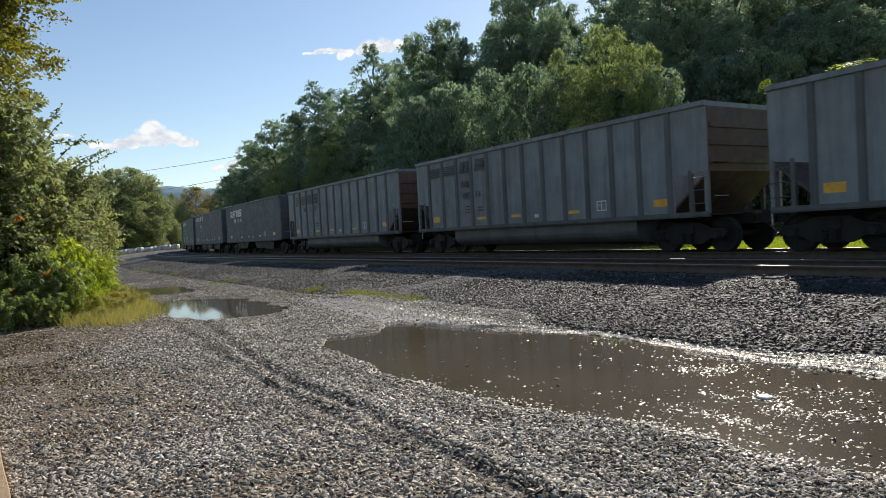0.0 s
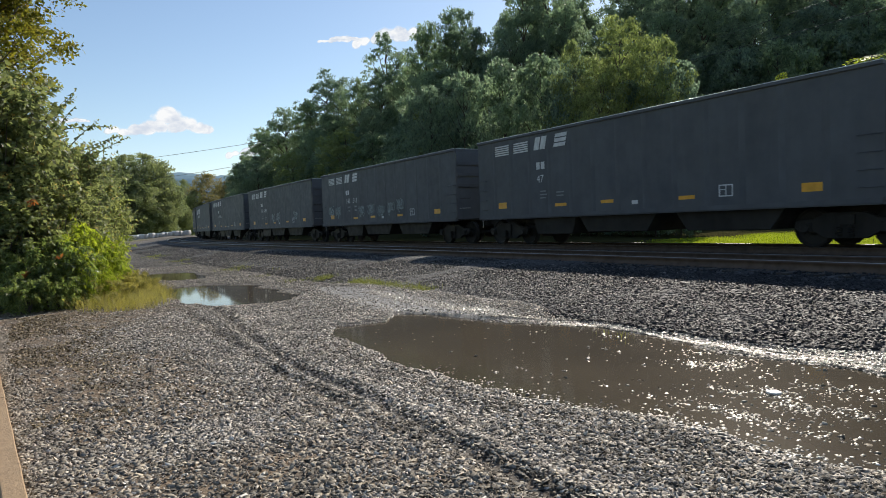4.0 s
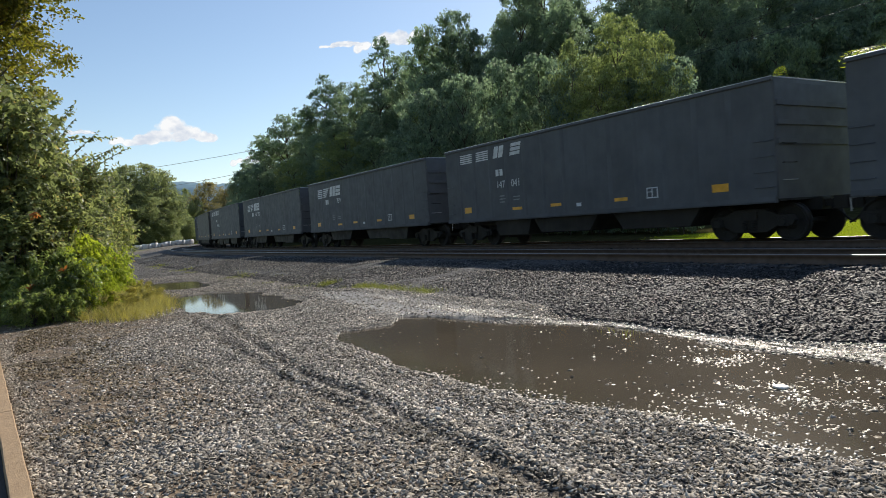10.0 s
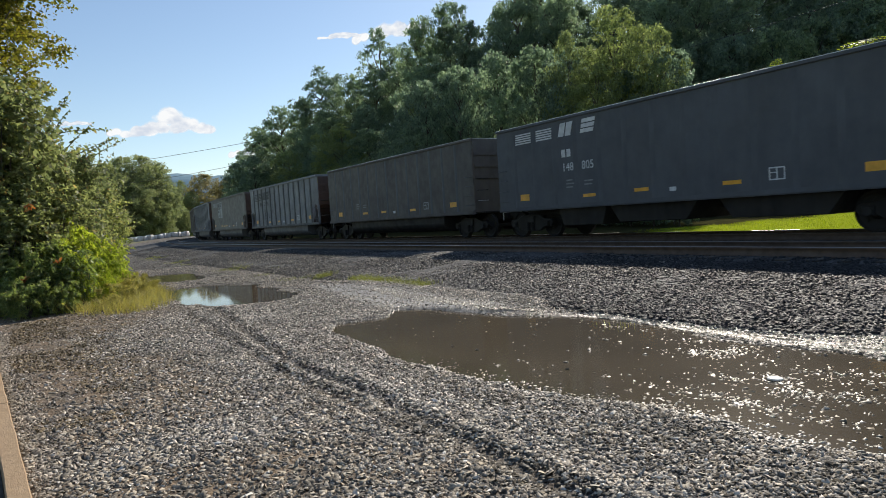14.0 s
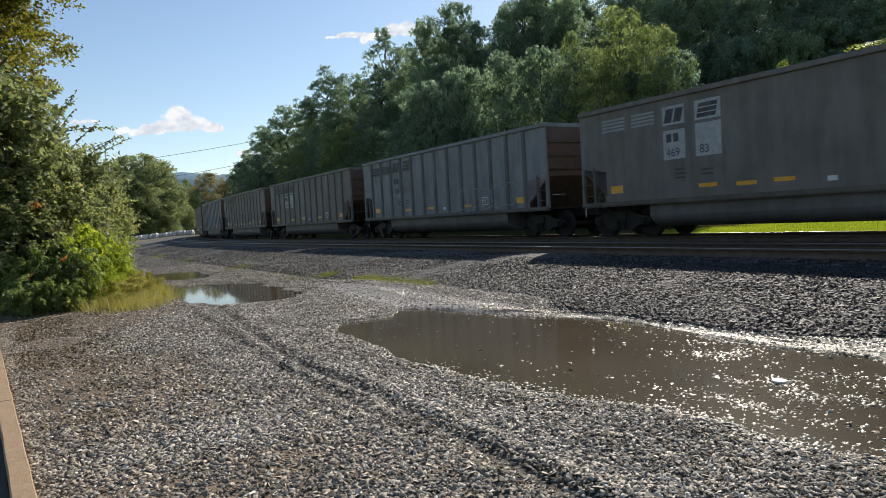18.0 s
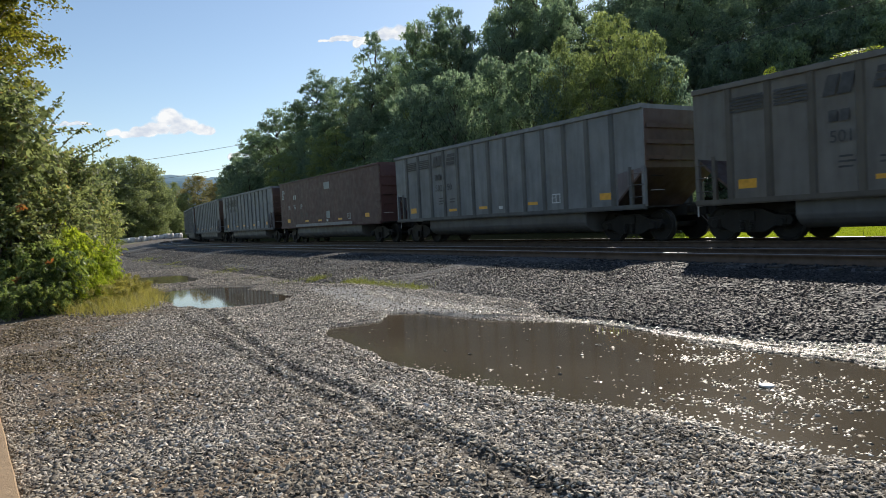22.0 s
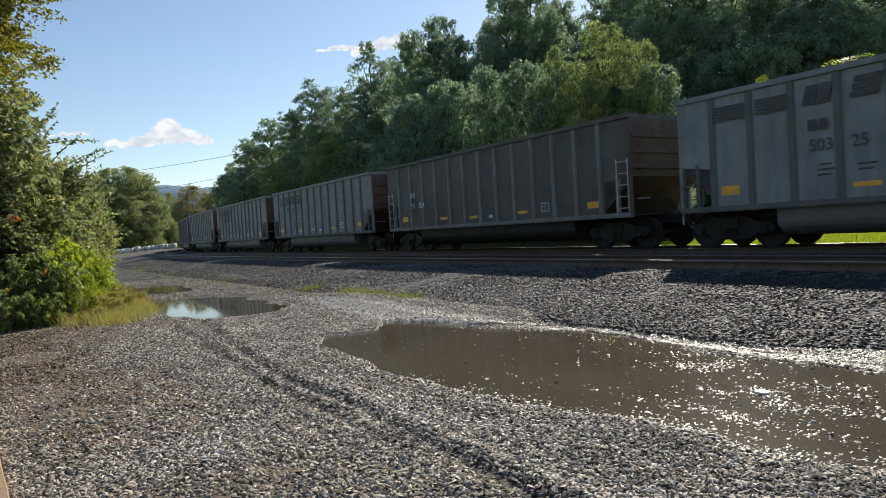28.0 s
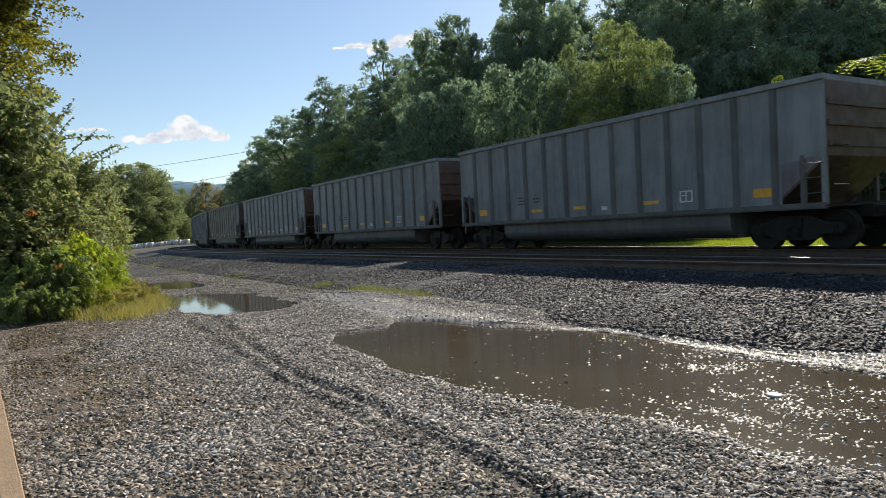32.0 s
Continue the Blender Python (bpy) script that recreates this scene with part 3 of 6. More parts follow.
def stones(points, size_lo, size_hi, flat, mat, name, corners=4, lean=0.30, face=0.0):
    """Many angular stones in one mesh."""
    n = len(points)
    form, faces = (CHIP, CHIP_F) if corners == 4 else (SHARD, SHARD_F)
    m = len(form)
    v = form[None] * (1 + rng.uniform(-0.4, 0.2, (n, m, 1))) + rng.uniform(-0.30, 0.30, (n, m, 3))
    v[..., 0] *= rng.uniform(0.9, 1.6, (n, 1))
    v[..., 2] *= flat * rng.uniform(0.7, 1.3, (n, 1))
    size = size_lo + (size_hi - size_lo) * rng.random((n, 1, 1)) ** (1.5 if corners == 3 else 2.2)
    v *= size * 0.42
    tilt = rng.normal(0, lean, (n, 2))
    ca, sa, cb, sb = np.cos(tilt[:, :1]), np.sin(tilt[:, :1]), np.cos(tilt[:, 1:]), np.sin(tilt[:, 1:])
    x, y, z = v[..., 0], v[..., 1], v[..., 2]
    y, z = y * ca - z * sa, y * sa + z * ca
    x, z = x * cb + z * sb, -x * sb + z * cb
    a = rng.uniform(0, 2 * math.pi, (n, 1))
    x, y = x * np.cos(a) - y * np.sin(a), x * np.sin(a) + y * np.cos(a)
    z = z + face * (0.853 * x + 0.522 * y)      # lying on a bank that falls towards the yard
    v = np.stack([x, y, z], -1) + points[:, None, :]
    f = (faces[None] + m * np.arange(n)[:, None, None]).reshape(-1, 3)
    return mesh_of(name, v.reshape(-1, 3), f, mat)


def scatter(n, s0, s1, o0, o1, near):
    """Random places in a stretch of the plan, thinning out away from the yard's near end."""
    s, o = rng.uniform(s0, s1, n), rng.uniform(o0, o1, n)
    d = np.hypot(s + 11.5, o - 16.5)
    keep = rng.random(n) < np.clip((near / np.maximum(d, 0.1)) ** 1.5, 0, 1)
    return s[keep], o[keep]


def build_stones():
    s, o = scatter(1000000, -16.5, 22.0, 9.2, 17.0, 5.4)
    keep = rng.random(len(s)) < np.clip((s + 16.5 + 1.5 * soft_noise(s, o, 1.2)) / 2.5, 0, 1)
    s, o = s[keep], o[keep]
    p, z = pool(s, o), height(s, o)
    soil = np.clip((o - 14.0 + (soft_noise(s, o, 1.0) - 0.5) * 3.2) / 1.8, 0, 1)
    earthy = rng.random(len(s)) < soil * 0.75
    dry = (p < -0.08) & (rng.random(len(s)) > 0.72 * mud_bank(s, o)) & (rng.random(len(s)) > soil * np.clip(0.12 + (s + 9.6) * 0.22, 0.1, 0.62)) & ~((o > 16.49 + 0.055 * (s + 7.0)) & (s < 6))
    bare = np.clip((o - 15.75 - 0.5 * (soft_noise(s, o, 0.8) - 0.5)) / 0.35, 0, 1) * np.clip((s + 5.2) / 1.2, 0, 1)
    dry &= rng.random(len(s)) > 0.60 * bare
    bars = np.clip((soft_noise(s, o * 1.8, 0.45) - 0.42) * 3.0, 0, 1) * np.clip((-4.6 - s) / 1.5, 0, 1)
    wet = (p >= -0.08) & (rng.random(len(s)) < np.where(p > 0.10, 0.002 + 0.02 * bars, 0.8))
    pts = on_track(s, o, z + 0.004)
    tagged(new("earthy_gravel", stones(pts[dry & earthy], 0.015, 0.052, 0.36, SOIL_STONE, "earthy_gravel", 3, 0.46)), "brown earthy crushed stone near the kerb", "gravel", kind="stuff")
    rut_a, rut_b = ruts(s)
    shore = np.clip((13.75 - o) / 0.5, 0, 1) * np.clip((-1.0 - s) / 3.0, 0, 1)
    damp = dry & ~earthy & (s < 5) & (rng.random(len(s)) < 0.38 * shore + (0.25 + soft_noise(s, o, 0.6)) * np.maximum(0.8 * np.exp(-((o - rut_a) / 0.10) ** 2), 0.75 * np.exp(-((o - rut_b) / 0.10) ** 2)))
    tagged(new("damp_gravel", stones(pts[damp], 0.014, 0.046, 0.4, DAMP_STONE, "damp_gravel", 3)), "dark damp crushed stone in the wheel rut", "gravel", kind="stuff")
    tagged(new("gravel", stones(pts[dry & ~earthy & ~damp], 0.014, 0.048, 0.32, STONE, "gravel", 3, 0.42)), "loose grey angular crushed stone over the yard", "gravel", kind="stuff")
    tagged(new("wet_gravel", stones(np.concatenate([pts[wet][:, :2], np.maximum(pts[wet][:, 2:], -0.026) + 0.004], 1), 0.014, 0.05, 0.5, WET_STONE, "wet_gravel")), "wet glinting crushed stone at the puddles", "gravel", kind="stuff")
    s, o = rng.uniform(4.0, 46.0, 16000), rng.uniform(9.4, 15.5, 16000)
    keep = pool(s, o) < -0.05
    pts = on_track(s[keep], o[keep], height(s[keep], o[keep]) + 0.006)
    tagged(new("road_gravel", stones(pts, 0.03, 0.075, 0.35, PALE_STONE, "road_gravel", 3, 0.4)), "loose stone scattered over the far track road", "gravel", kind="stuff")
    s, o = scatter(270000, -14.0, 60.0, 6.0, 10.0, 13.0)
    pts = on_track(s, o, slope_z(o) + 0.012)
    low = o > foot_strip(s)[0] + (soft_noise(s, o, 0.5) - 0.5) * 0.12
    toe = low & (rng.random(len(s)) < 0.03)
    # brown-grey stones, paler up the line to carry the shoulder's sunlit speckle
    dusty = ~low & (rng.random(len(s)) < 0.5 * np.clip((s + 4.0) / 8.0, 0, 1))
    tagged(new("dusty_ballast", stones(pts[dusty], 0.028, 0.072, 0.38, PALE_STONE, "dusty_ballast", 3, 0.3)), "paler brown ballast stones standing in for sunlit speckle on the shoulder", "ballast", kind="stuff")
    low = low | dusty
    tagged(new("ballast_stones", stones(pts[~low], 0.028, 0.072, 0.38, BALLAST_STONE, "ballast_stones", 3, 0.26)), "coarse grey ballast stones on the shoulder", "ballast", kind="stuff")
    tagged(new("wet_toe_stones", stones(pts[toe], 0.02, 0.05, 0.5, WET_STONE, "wet_toe_stones")), "wet glinting stones along the ballast foot", "gravel", kind="stuff")
    # small earthy stones and grit against the kerb
    ks = rng.uniform(-12.0, 3.0, 9000)
    ko = 16.51 + 0.0555 * (ks + 7.2) - abs(rng.normal(0, 0.14, 9000))
    tagged(new("kerb_grit", stones(on_track(ks, ko, height(ks, ko) + 0.004), 0.010, 0.034, 0.40, SOIL_STONE, "kerb_grit", 3, 0.46)), "brown grit and small stones against the kerb", "gravel", kind="stuff")
    # dead leaves and twig ends on the soil by the kerb
    n = 9000
    ls, lo = rng.uniform(-5.2, 4.0, n), 16.75 - abs(rng.normal(0, 0.75, n))
    keep = (soft_noise(ls, lo, 0.7) > 0.42) & (lo < 16.40 + 0.055 * (ls + 7.0))
    ls, lo = ls[keep], lo[keep]
    tagged(new("leaf_litter", stones(on_track(ls, lo, height(ls, lo) + 0.012), 0.016, 0.045, 0.10, LITTER, "leaf_litter", 3, 0.5)), "dry brown leaf litter on the soil by the kerb", "leaf litter", kind="stuff")
    # small pebbles that glint in the shallows and along the ballast foot
    s, o = scatter(260000, -12.5, 0.5, 9.5, 13.2, 6.0)
    gap = np.clip((soft_noise(s, o * 2.0, 0.33) - 0.38) * 3.5, 0, 1)
    def bar(sc, oc, ls, lo):
        return np.exp(-((s - sc) / ls) ** 2 - ((o - oc) / lo) ** 2)
    bank = 1.5 * bar(-6.75, 10.38, 0.42, 0.28) + bar(-8.05, 11.25, 0.50, 0.34) + 0.7 * bar(-8.5, 10.75, 0.60, 0.42) + 0.8 * bar(-8.35, 11.85, 0.55, 0.16) + 0.35 * bar(-5.6, 10.05, 0.8, 0.16) + 0.4 * bar(-9.6, 10.9, 0.7, 0.6)
    shore = np.exp(-((o - np.interp(s, [-9.5, -9, -8.5, -7.8, -7.2, -6.5, -5.5], [12.14, 12.36, 12.42, 12.34, 12.6, 12.74, 12.76])) / 0.17) ** 2) * (0.25 * np.clip((-4.5 - s) / 0.8, 0, 1) + 0.75 * np.clip((-7.6 - s) / 0.5, 0, 1))
    back = 0.5 * np.exp(-((o - 10.4) / 0.14) ** 2) * np.clip((s + 4.5) / 1.0, 0, 1)
    keep = (pool(s, o) > -0.05) & (rng.random(len(s)) < 0.0008 + 0.26 * np.clip(bank * (0.12 + 0.88 * gap) + 1.3 * shore * (0.35 + 0.65 * gap) + 0.3 * back * gap, 0, 1) + 0.004 * np.clip((-6.5 - s), 0, 1))
    a = on_track(s[keep], o[keep], -0.0195)
    s, o = scatter(66000, -12.5, 2.5, 0.0, 1.0, 6.0)
    s2, o2 = scatter(60000, -12.5, -5.6, 0.0, 1.0, 6.0)
    s, o = np.concatenate([s, s2]), np.concatenate([o, o2])
    near_edge, far_edge = foot_strip(s)
    o = near_edge + (far_edge - near_edge) * np.where(o < 0.3, o / 0.3, np.clip(0.72 + rng.normal(0, 0.15, len(o)), 0, 1))
    b = on_track(s, o, np.maximum(np.maximum(slope_z(o), -0.02), height(s, o)) + 0.006)
    tagged(new("wet_pebbles", stones(np.concatenate([a, b]), 0.012, 0.036, 0.22, GLINT_STONE, "wet_pebbles", 3, 0.11, 0.17)), "tiny wet pebbles glinting at the water's edge", "gravel", kind="stuff")
    s, o = scatter(40000, -16.0, 40.0, -3.2, 6.0, 12.0)
    pts = on_track(s, o, slope_z(o) + 0.008)
    tagged(new("track_stones", stones(pts, 0.03, 0.08, 0.75, BALLAST_STONE, "track_stones", 3)), "dark ballast stones between the rails", "ballast", kind="stuff")


build_stones()


def build_kerb():
    bm = bmesh.new()
    box(bm, 0, 4.0, -0.125, 0.0, -0.1, 0.12)
    bmesh.ops.subdivide_edges(bm, edges=[e for e in bm.edges if e.calc_length() > 3], cuts=40)
    for v in bm.verts:
        v.co.y += (noise.noise(v.co * 2.0)) * 0.006
        v.co.z += (noise.noise(v.co * 3.0 + Vector((5, 0, 0)))) * 0.005
    me = finish(bm, "kerb", KERB, 0.008)
    a, way = Vector((-2.34, 3.72)), Vector((-0.568, 0.823))
    for i in range(-5, 4):
        p = a + way * (-5.0 + i * 4.012)
        k = new("kerb", me)
        k.matrix_basis = pose(p.x, p.y, 0, 0, 0, math.degrees(math.atan2(way.y, way.x))) @ Matrix.Diagonal((1, -1, 1, 1))
        tagged(k, "sun-bleached tan concrete kerb beam along the gravel", "kerb", "kerb beams", "structure")


build_kerb()


# a dark sheet added where the kerb's outer side lies in shadow
def build_kerb_shade():
    bm = bmesh.new()
    box(bm, -20.0, 13.0, 0.128, 4.2, -0.06, 0.035)
    bmesh.ops.subdivide_edges(bm, edges=[e for e in bm.edges if e.calc_length() > 2.5], cuts=12, use_grid_fill=True)
    for v in bm.verts:
        if v.co.z > 0:
            v.co.z += 0.008 * noise.noise(v.co * 1.5)
    ob = new("asphalt", finish(bm, "asphalt", KERB_SHADE))
    way = Vector((-0.568, 0.823))
    p = Vector((-2.34, 3.72)) + way * -5.0
    ob.matrix_basis = pose(p.x, p.y, 0, 0, 0, math.degrees(math.atan2(way.y, way.x)))
    tagged(ob, "dark sheet outside the kerb, added for the kerb's shadow", "road", kind="structure")


build_kerb_shade()


def build_disc():
    bm = bmesh.new()
    bmesh.ops.create_cone(bm, cap_ends=True, segments=28, radius1=0.067, radius2=0.061, depth=0.014)
    me = finish(bm, "plastic_lid", DISC, 0.004)
    d = new("plastic_lid", me)
    d.matrix_basis = pose(2.74, 5.88, -0.006, 1, 1, 20)
    tagged(d, "white round plastic lid lying in the puddle gravel", "lid")


build_disc()
# ---------------------------------------------------------------- the coal train
HALF = 7.26             # half the length of a car's body
PITCH = 16.18           # from car to car
DECK, TOP = 1.02, 3.85  # lower edge of the sides, upper edge of the top chord
cache = {}


def made(key, build):
    if key not in cache:
        cache[key] = build()
    return cache[key]


def shape(name, mat, fn, bevel=0.0, smooth=False):
    """One shared mesh for a kind of part in one material."""
    def build():
        bm = bmesh.new()
        fn(bm)
        return finish(bm, name, mat, bevel, smooth)
    return made((name, mat.name, id(fn)), build)


def side_outline(notch):
    h = HALF
    if not notch:
        return [(-h, DECK), (h, DECK), (h, TOP - 0.1), (-h, TOP - 0.1)]
    return [(-h + 1.05, DECK), (h - 1.05, DECK), (h - 1.05, 1.98), (h, 2.12), (h, TOP - 0.1), (-h, TOP - 0.1), (-h, 2.12), (-h + 1.05, 1.98)]


def side_notched(bm):
    slab(bm, side_outline(True), "y", -0.012, 0.012)


def side_full(bm):
    slab(bm, side_outline(False), "y", -0.012, 0.012)


def rib_tall(bm):
    slab(bm, [(-0.10, 0.0), (0.10, 0.0), (0.065, 0.055), (-0.065, 0.055)], "z", DECK, TOP - 0.12)


def rib_slim(bm):
    slab(bm, [(-0.09, 0.0), (0.09, 0.0), (0.03, 0.008), (-0.03, 0.008)], "z", DECK, TOP - 0.12)


def rib_narrow(bm):
    slab(bm, [(-0.075, 0.0), (0.075, 0.0), (0.05, 0.055), (-0.05, 0.055)], "z", DECK, TOP - 0.12)


def chord(bm):
    box(bm, -HALF, HALF, -0.07, 0.07, TOP - 0.13, TOP)


def chord_thin(bm):
    rod(bm, (-HALF, 0, TOP - 0.012), (HALF, 0, TOP - 0.012), 0.014, 8)


def end_edge(bm):
    rod(bm, (0.06, -1.5, TOP - 0.012), (0.06, 1.5, TOP - 0.012), 0.014, 8)


def chord_slim(bm):
    box(bm, -HALF, HALF, -0.045, 0.045, TOP - 0.10, TOP - 0.008)


def end_chord(bm):
    box(bm, -0.06, 0.06, -1.5, 1.5, TOP - 0.13, TOP - 0.004)


def sill(bm):
    slab(bm, [(-0.07, DECK - 0.09), (0.05, DECK - 0.09), (0.065, DECK - 0.05), (0.065, DECK + 0.05), (-0.07, DECK + 0.05)], "x", -HALF + 0.02, HALF - 0.02)


def end_wall(bm):
    # upright above, sloping in below, over the bogie
    slab(bm, [(0.0, TOP - 0.13), (0.0, 2.08), (-1.3, 0.98), (-1.34, 1.02), (-0.04, 2.12), (-0.04, TOP - 0.13)], "y", -1.5, 1.5)


def end_wall_full(bm):
    slab(bm, [(0.0, TOP - 0.13), (0.0, DECK), (-0.04, DECK), (-0.04, TOP - 0.13)], "y", -1.5, 1.5)


def end_stiffener(bm):
    box(bm, 0.0, 0.05, -1.48, 1.48, -0.06, 0.06)


def floor_plate(bm):
    box(bm, -HALF + 1.2, HALF - 1.2, -1.48, 1.48, DECK - 0.05, DECK - 0.01)


def tub_long(bm):
    y = 1.42
    half = [(-y, DECK - 0.06), (-y, 0.62), (-y + 0.05, 0.51), (-y + 0.15, 0.42), (-y + 0.30, 0.35), (-y + 0.50, 0.30)]
    slab(bm, half + [(-a, b) for a, b in half[::-1]], "x", -4.72, 4.72)


def pod(bm):
    slab(bm, [(-1.6, DECK - 0.06), (-1.2, 0.44), (1.2, 0.44), (1.6, DECK - 0.06)], "y", -1.38, 1.38)


def pod_short(bm):
    slab(bm, [(-1.1, DECK - 0.06), (-0.88, 0.38), (0.88, 0.38), (1.1, DECK - 0.06)], "y", -1.38, 1.38)


def centre_sill(bm):
    box(bm, -HALF - 0.25, HALF + 0.25, -0.19, 0.19, 0.70, DECK - 0.02)


def end_post(bm):
    box(bm, -0.05, 0.05, -0.05, 0.05, DECK, 2.14)


def platform(bm):
    box(bm, 0.0, 1.05, -1.5, 1.5, DECK - 0.05, DECK)


def ladder(bm):
    for x in (0.0, 0.42):
        rod(bm, (x, 0, 0), (x, 0, 1.5), 0.014, 6)
    for i in range(5):
        rod(bm, (0, 0, 0.1 + i * 0.33), (0.42, 0, 0.1 + i * 0.33), 0.011, 6)


def grab_rung(bm):
    rod(bm, (0, 0, 0), (0.46, 0, 0), 0.011, 6)
    for x in (0, 0.46):
        rod(bm, (x, 0, 0), (x, -0.06, 0), 0.011, 6)


def knuckle(bm):
    box(bm, 0.0, 0.62, -0.075, 0.075, -0.09, 0.09)
    slab(bm, [(0.55, -0.16), (0.88, -0.12), (0.90, 0.02), (0.78, 0.04), (0.74, 0.13), (0.55, 0.16)], "z", -0.16, 0.16)


def air_hose(bm):
    pts = [(0.05, 0.3, 0.0), (0.35, 0.31, -0.12), (0.62, 0.25, -0.34), (0.82, 0.12, -0.40)]
    for a, b in zip(pts, pts[1:]):
        rod(bm, a, b, 0.028, 8)


def uncoupling_rod(bm):
    pts = [(0.18, 0.1, 0.0), (0.2, 0.9, 0.02), (0.12, 1.4, 0.0), (0.1, 1.42, -0.28)]
    for a, b in zip(pts, pts[1:]):
        rod(bm, a, b, 0.016, 6)


def brake_wheel(bm):
    n = 20
    for i in range(n):
        a, b = 2 * math.pi * i / n, 2 * math.pi * (i + 1) / n
        rod(bm, (0.0, 0.27 * math.cos(a), 0.27 * math.sin(a)), (0.0, 0.27 * math.cos(b), 0.27 * math.sin(b)), 0.016, 6)
    for i in range(4):
        a = math.pi * i / 2
        rod(bm, (0, 0, 0), (0, 0.27 * math.cos(a), 0.27 * math.sin(a)), 0.012, 6)
    rod(bm, (-0.12, 0, 0), (0.02, 0, 0), 0.03, 8)


def brake_cylinder(bm):
    rod(bm, (-0.32, 0, 0), (0.32, 0, 0), 0.14, 14)
    rod(bm, (0.32, 0, 0), (0.62, 0, 0), 0.03, 8)


def side_frame(bm):
    # a cast bogie side: arched top, dropped middle, two windows' worth of shape
    slab(bm, [(-1.18, 0.50), (-1.12, 0.62), (-0.72, 0.66), (-0.40, 0.80), (0.40, 0.80), (0.72, 0.66), (1.12, 0.62), (1.18, 0.50), (1.10, 0.38), (0.78, 0.40), (0.44, 0.22),
              (-0.44, 0.22), (-0.78, 0.40), (-1.10, 0.38)], "y", -0.065, 0.065)
    for x in (-0.89, 0.89):
        box(bm, x - 0.13, x + 0.13, -0.11, 0.11, 0.36, 0.58)


def spring(bm):
    # one coil, as a ridged column
    n, prof = 10, [(0.05, 0.26)] + [(0.075 if i % 2 else 0.055, 0.28 + i * 0.028) for i in range(9)] + [(0.05, 0.53)]
    rings = [[bm.verts.new((r * math.cos(2 * math.pi * i / n), r * math.sin(2 * math.pi * i / n), z)) for i in range(n)] for r, z in prof]
    for a, b in zip(rings, rings[1:]):
        for i in range(n):
            bm.faces.new((a[i], a[(i + 1) % n], b[(i + 1) % n], b[i]))


def bolster(bm):
    slab(bm, [(-0.22, 0.52), (0.22, 0.52), (0.22, 0.74), (-0.22, 0.74)], "y", -1.12, 1.12)


def bearing_cap(bm):
    rod(bm, (0, -0.05, 0), (0, 0.07, 0), 0.10, 14)


def wheel_pair(bm):
    """Two flanged wheels on their axle, about the axle's middle."""
    rod(bm, (0, -1.05, 0), (0, 1.05, 0), 0.075, 12)
    n = 20
    for sgn in (-1, 1):
        prof = [(0.66, 0.10), (0.665, 0.36), (0.675, 0.44), (0.66, 0.485), (0.685, 0.485), (0.70, 0.458), (0.795, 0.452), (0.80, 0.42), (0.76, 0.38), (0.74, 0.18), (0.79, 0.13), (0.79, 0.10)]
        rings = [[bm.verts.new((r * math.cos(2 * math.pi * i / n), sgn * y, r * math.sin(2 * math.pi * i / n))) for i in range(n)] for y, r in prof]
        for a, b in zip(rings, rings[1:]):
            for i in range(n):
                bm.faces.new((a[i], a[(i + 1) % n], b[(i + 1) % n], b[i]))
        # lightening marks on the plate, so that the turning shows
        for i in range(3):
            ang = 2 * math.pi * i / 3
            c = Vector((0.28 * math.cos(ang), sgn * 0.755, 0.28 * math.sin(ang)))
            rod(bm, c, c + Vector((0, sgn * 0.02, 0)), 0.05, 8)


def lettering(text, height, mat):
    """The text as a flat mesh: width along x, height along z, lower left corner at the origin."""
    def build():
        cu = bpy.data.curves.new("lettering", "FONT")
        cu.body, cu.size, cu.extrude = text, height / 0.72, 0.0015
        ob = bpy.data.objects.new("lettering", cu)
        scene.collection.objects.link(ob)
        me = bpy.data.meshes.new_from_object(ob.evaluated_get(bpy.context.evaluated_depsgraph_get()))
        bpy.data.objects.remove(ob)
        me.transform(Matrix.Rotation(radians(90), 4, "X"))
        me.materials.clear()
        me.materials.append(mat)
        me.name = "lettering"
        return me
    return made(("text", text, height, mat.name), build)


def patch(w, h, mat, lean=0.0, name="patch"):
    def build():
        bm = bmesh.new()
        slab(bm, [(0, 0), (w, 0), (w + lean, h), (lean, h)], "y", -0.002, 0.002)
        return finish(bm, name, mat)
    return made((name, w, h, mat.name, lean), build)


def two_blocks(w, h, mat):
    """A reporting mark, as two plain blocks."""
    def build():
        bm = bmesh.new()
        for x in (0.0, 0.56 * w):
            slab(bm, [(x, 0), (x + 0.4 * w, 0), (x + 0.4 * w, h), (x, h)], "y", -0.002, 0.002)
        return finish(bm, "reporting_mark", mat)
    return made(("blocks", w, h, mat.name), build)


def stripes(w, h, count, lean, taper, mat):
    """Slanted bars one over another."""
    def build():
        bm = bmesh.new()
        for i in range(count):
            z0, z1 = h * i / count, h * (i + 0.62) / count
            a, b = taper * (1 - i / (count - 1)) * w, 0.0
            slab(bm, [(lean * z0, z0), (w - a + lean * z0, z0), (w - a + lean * z1, z1), (lean * z1 + b, z1)], "y", -0.002, 0.002)
        return finish(bm, "striped_logo", mat)
    return made(("stripes", w, h, count, lean, taper, mat.name), build)


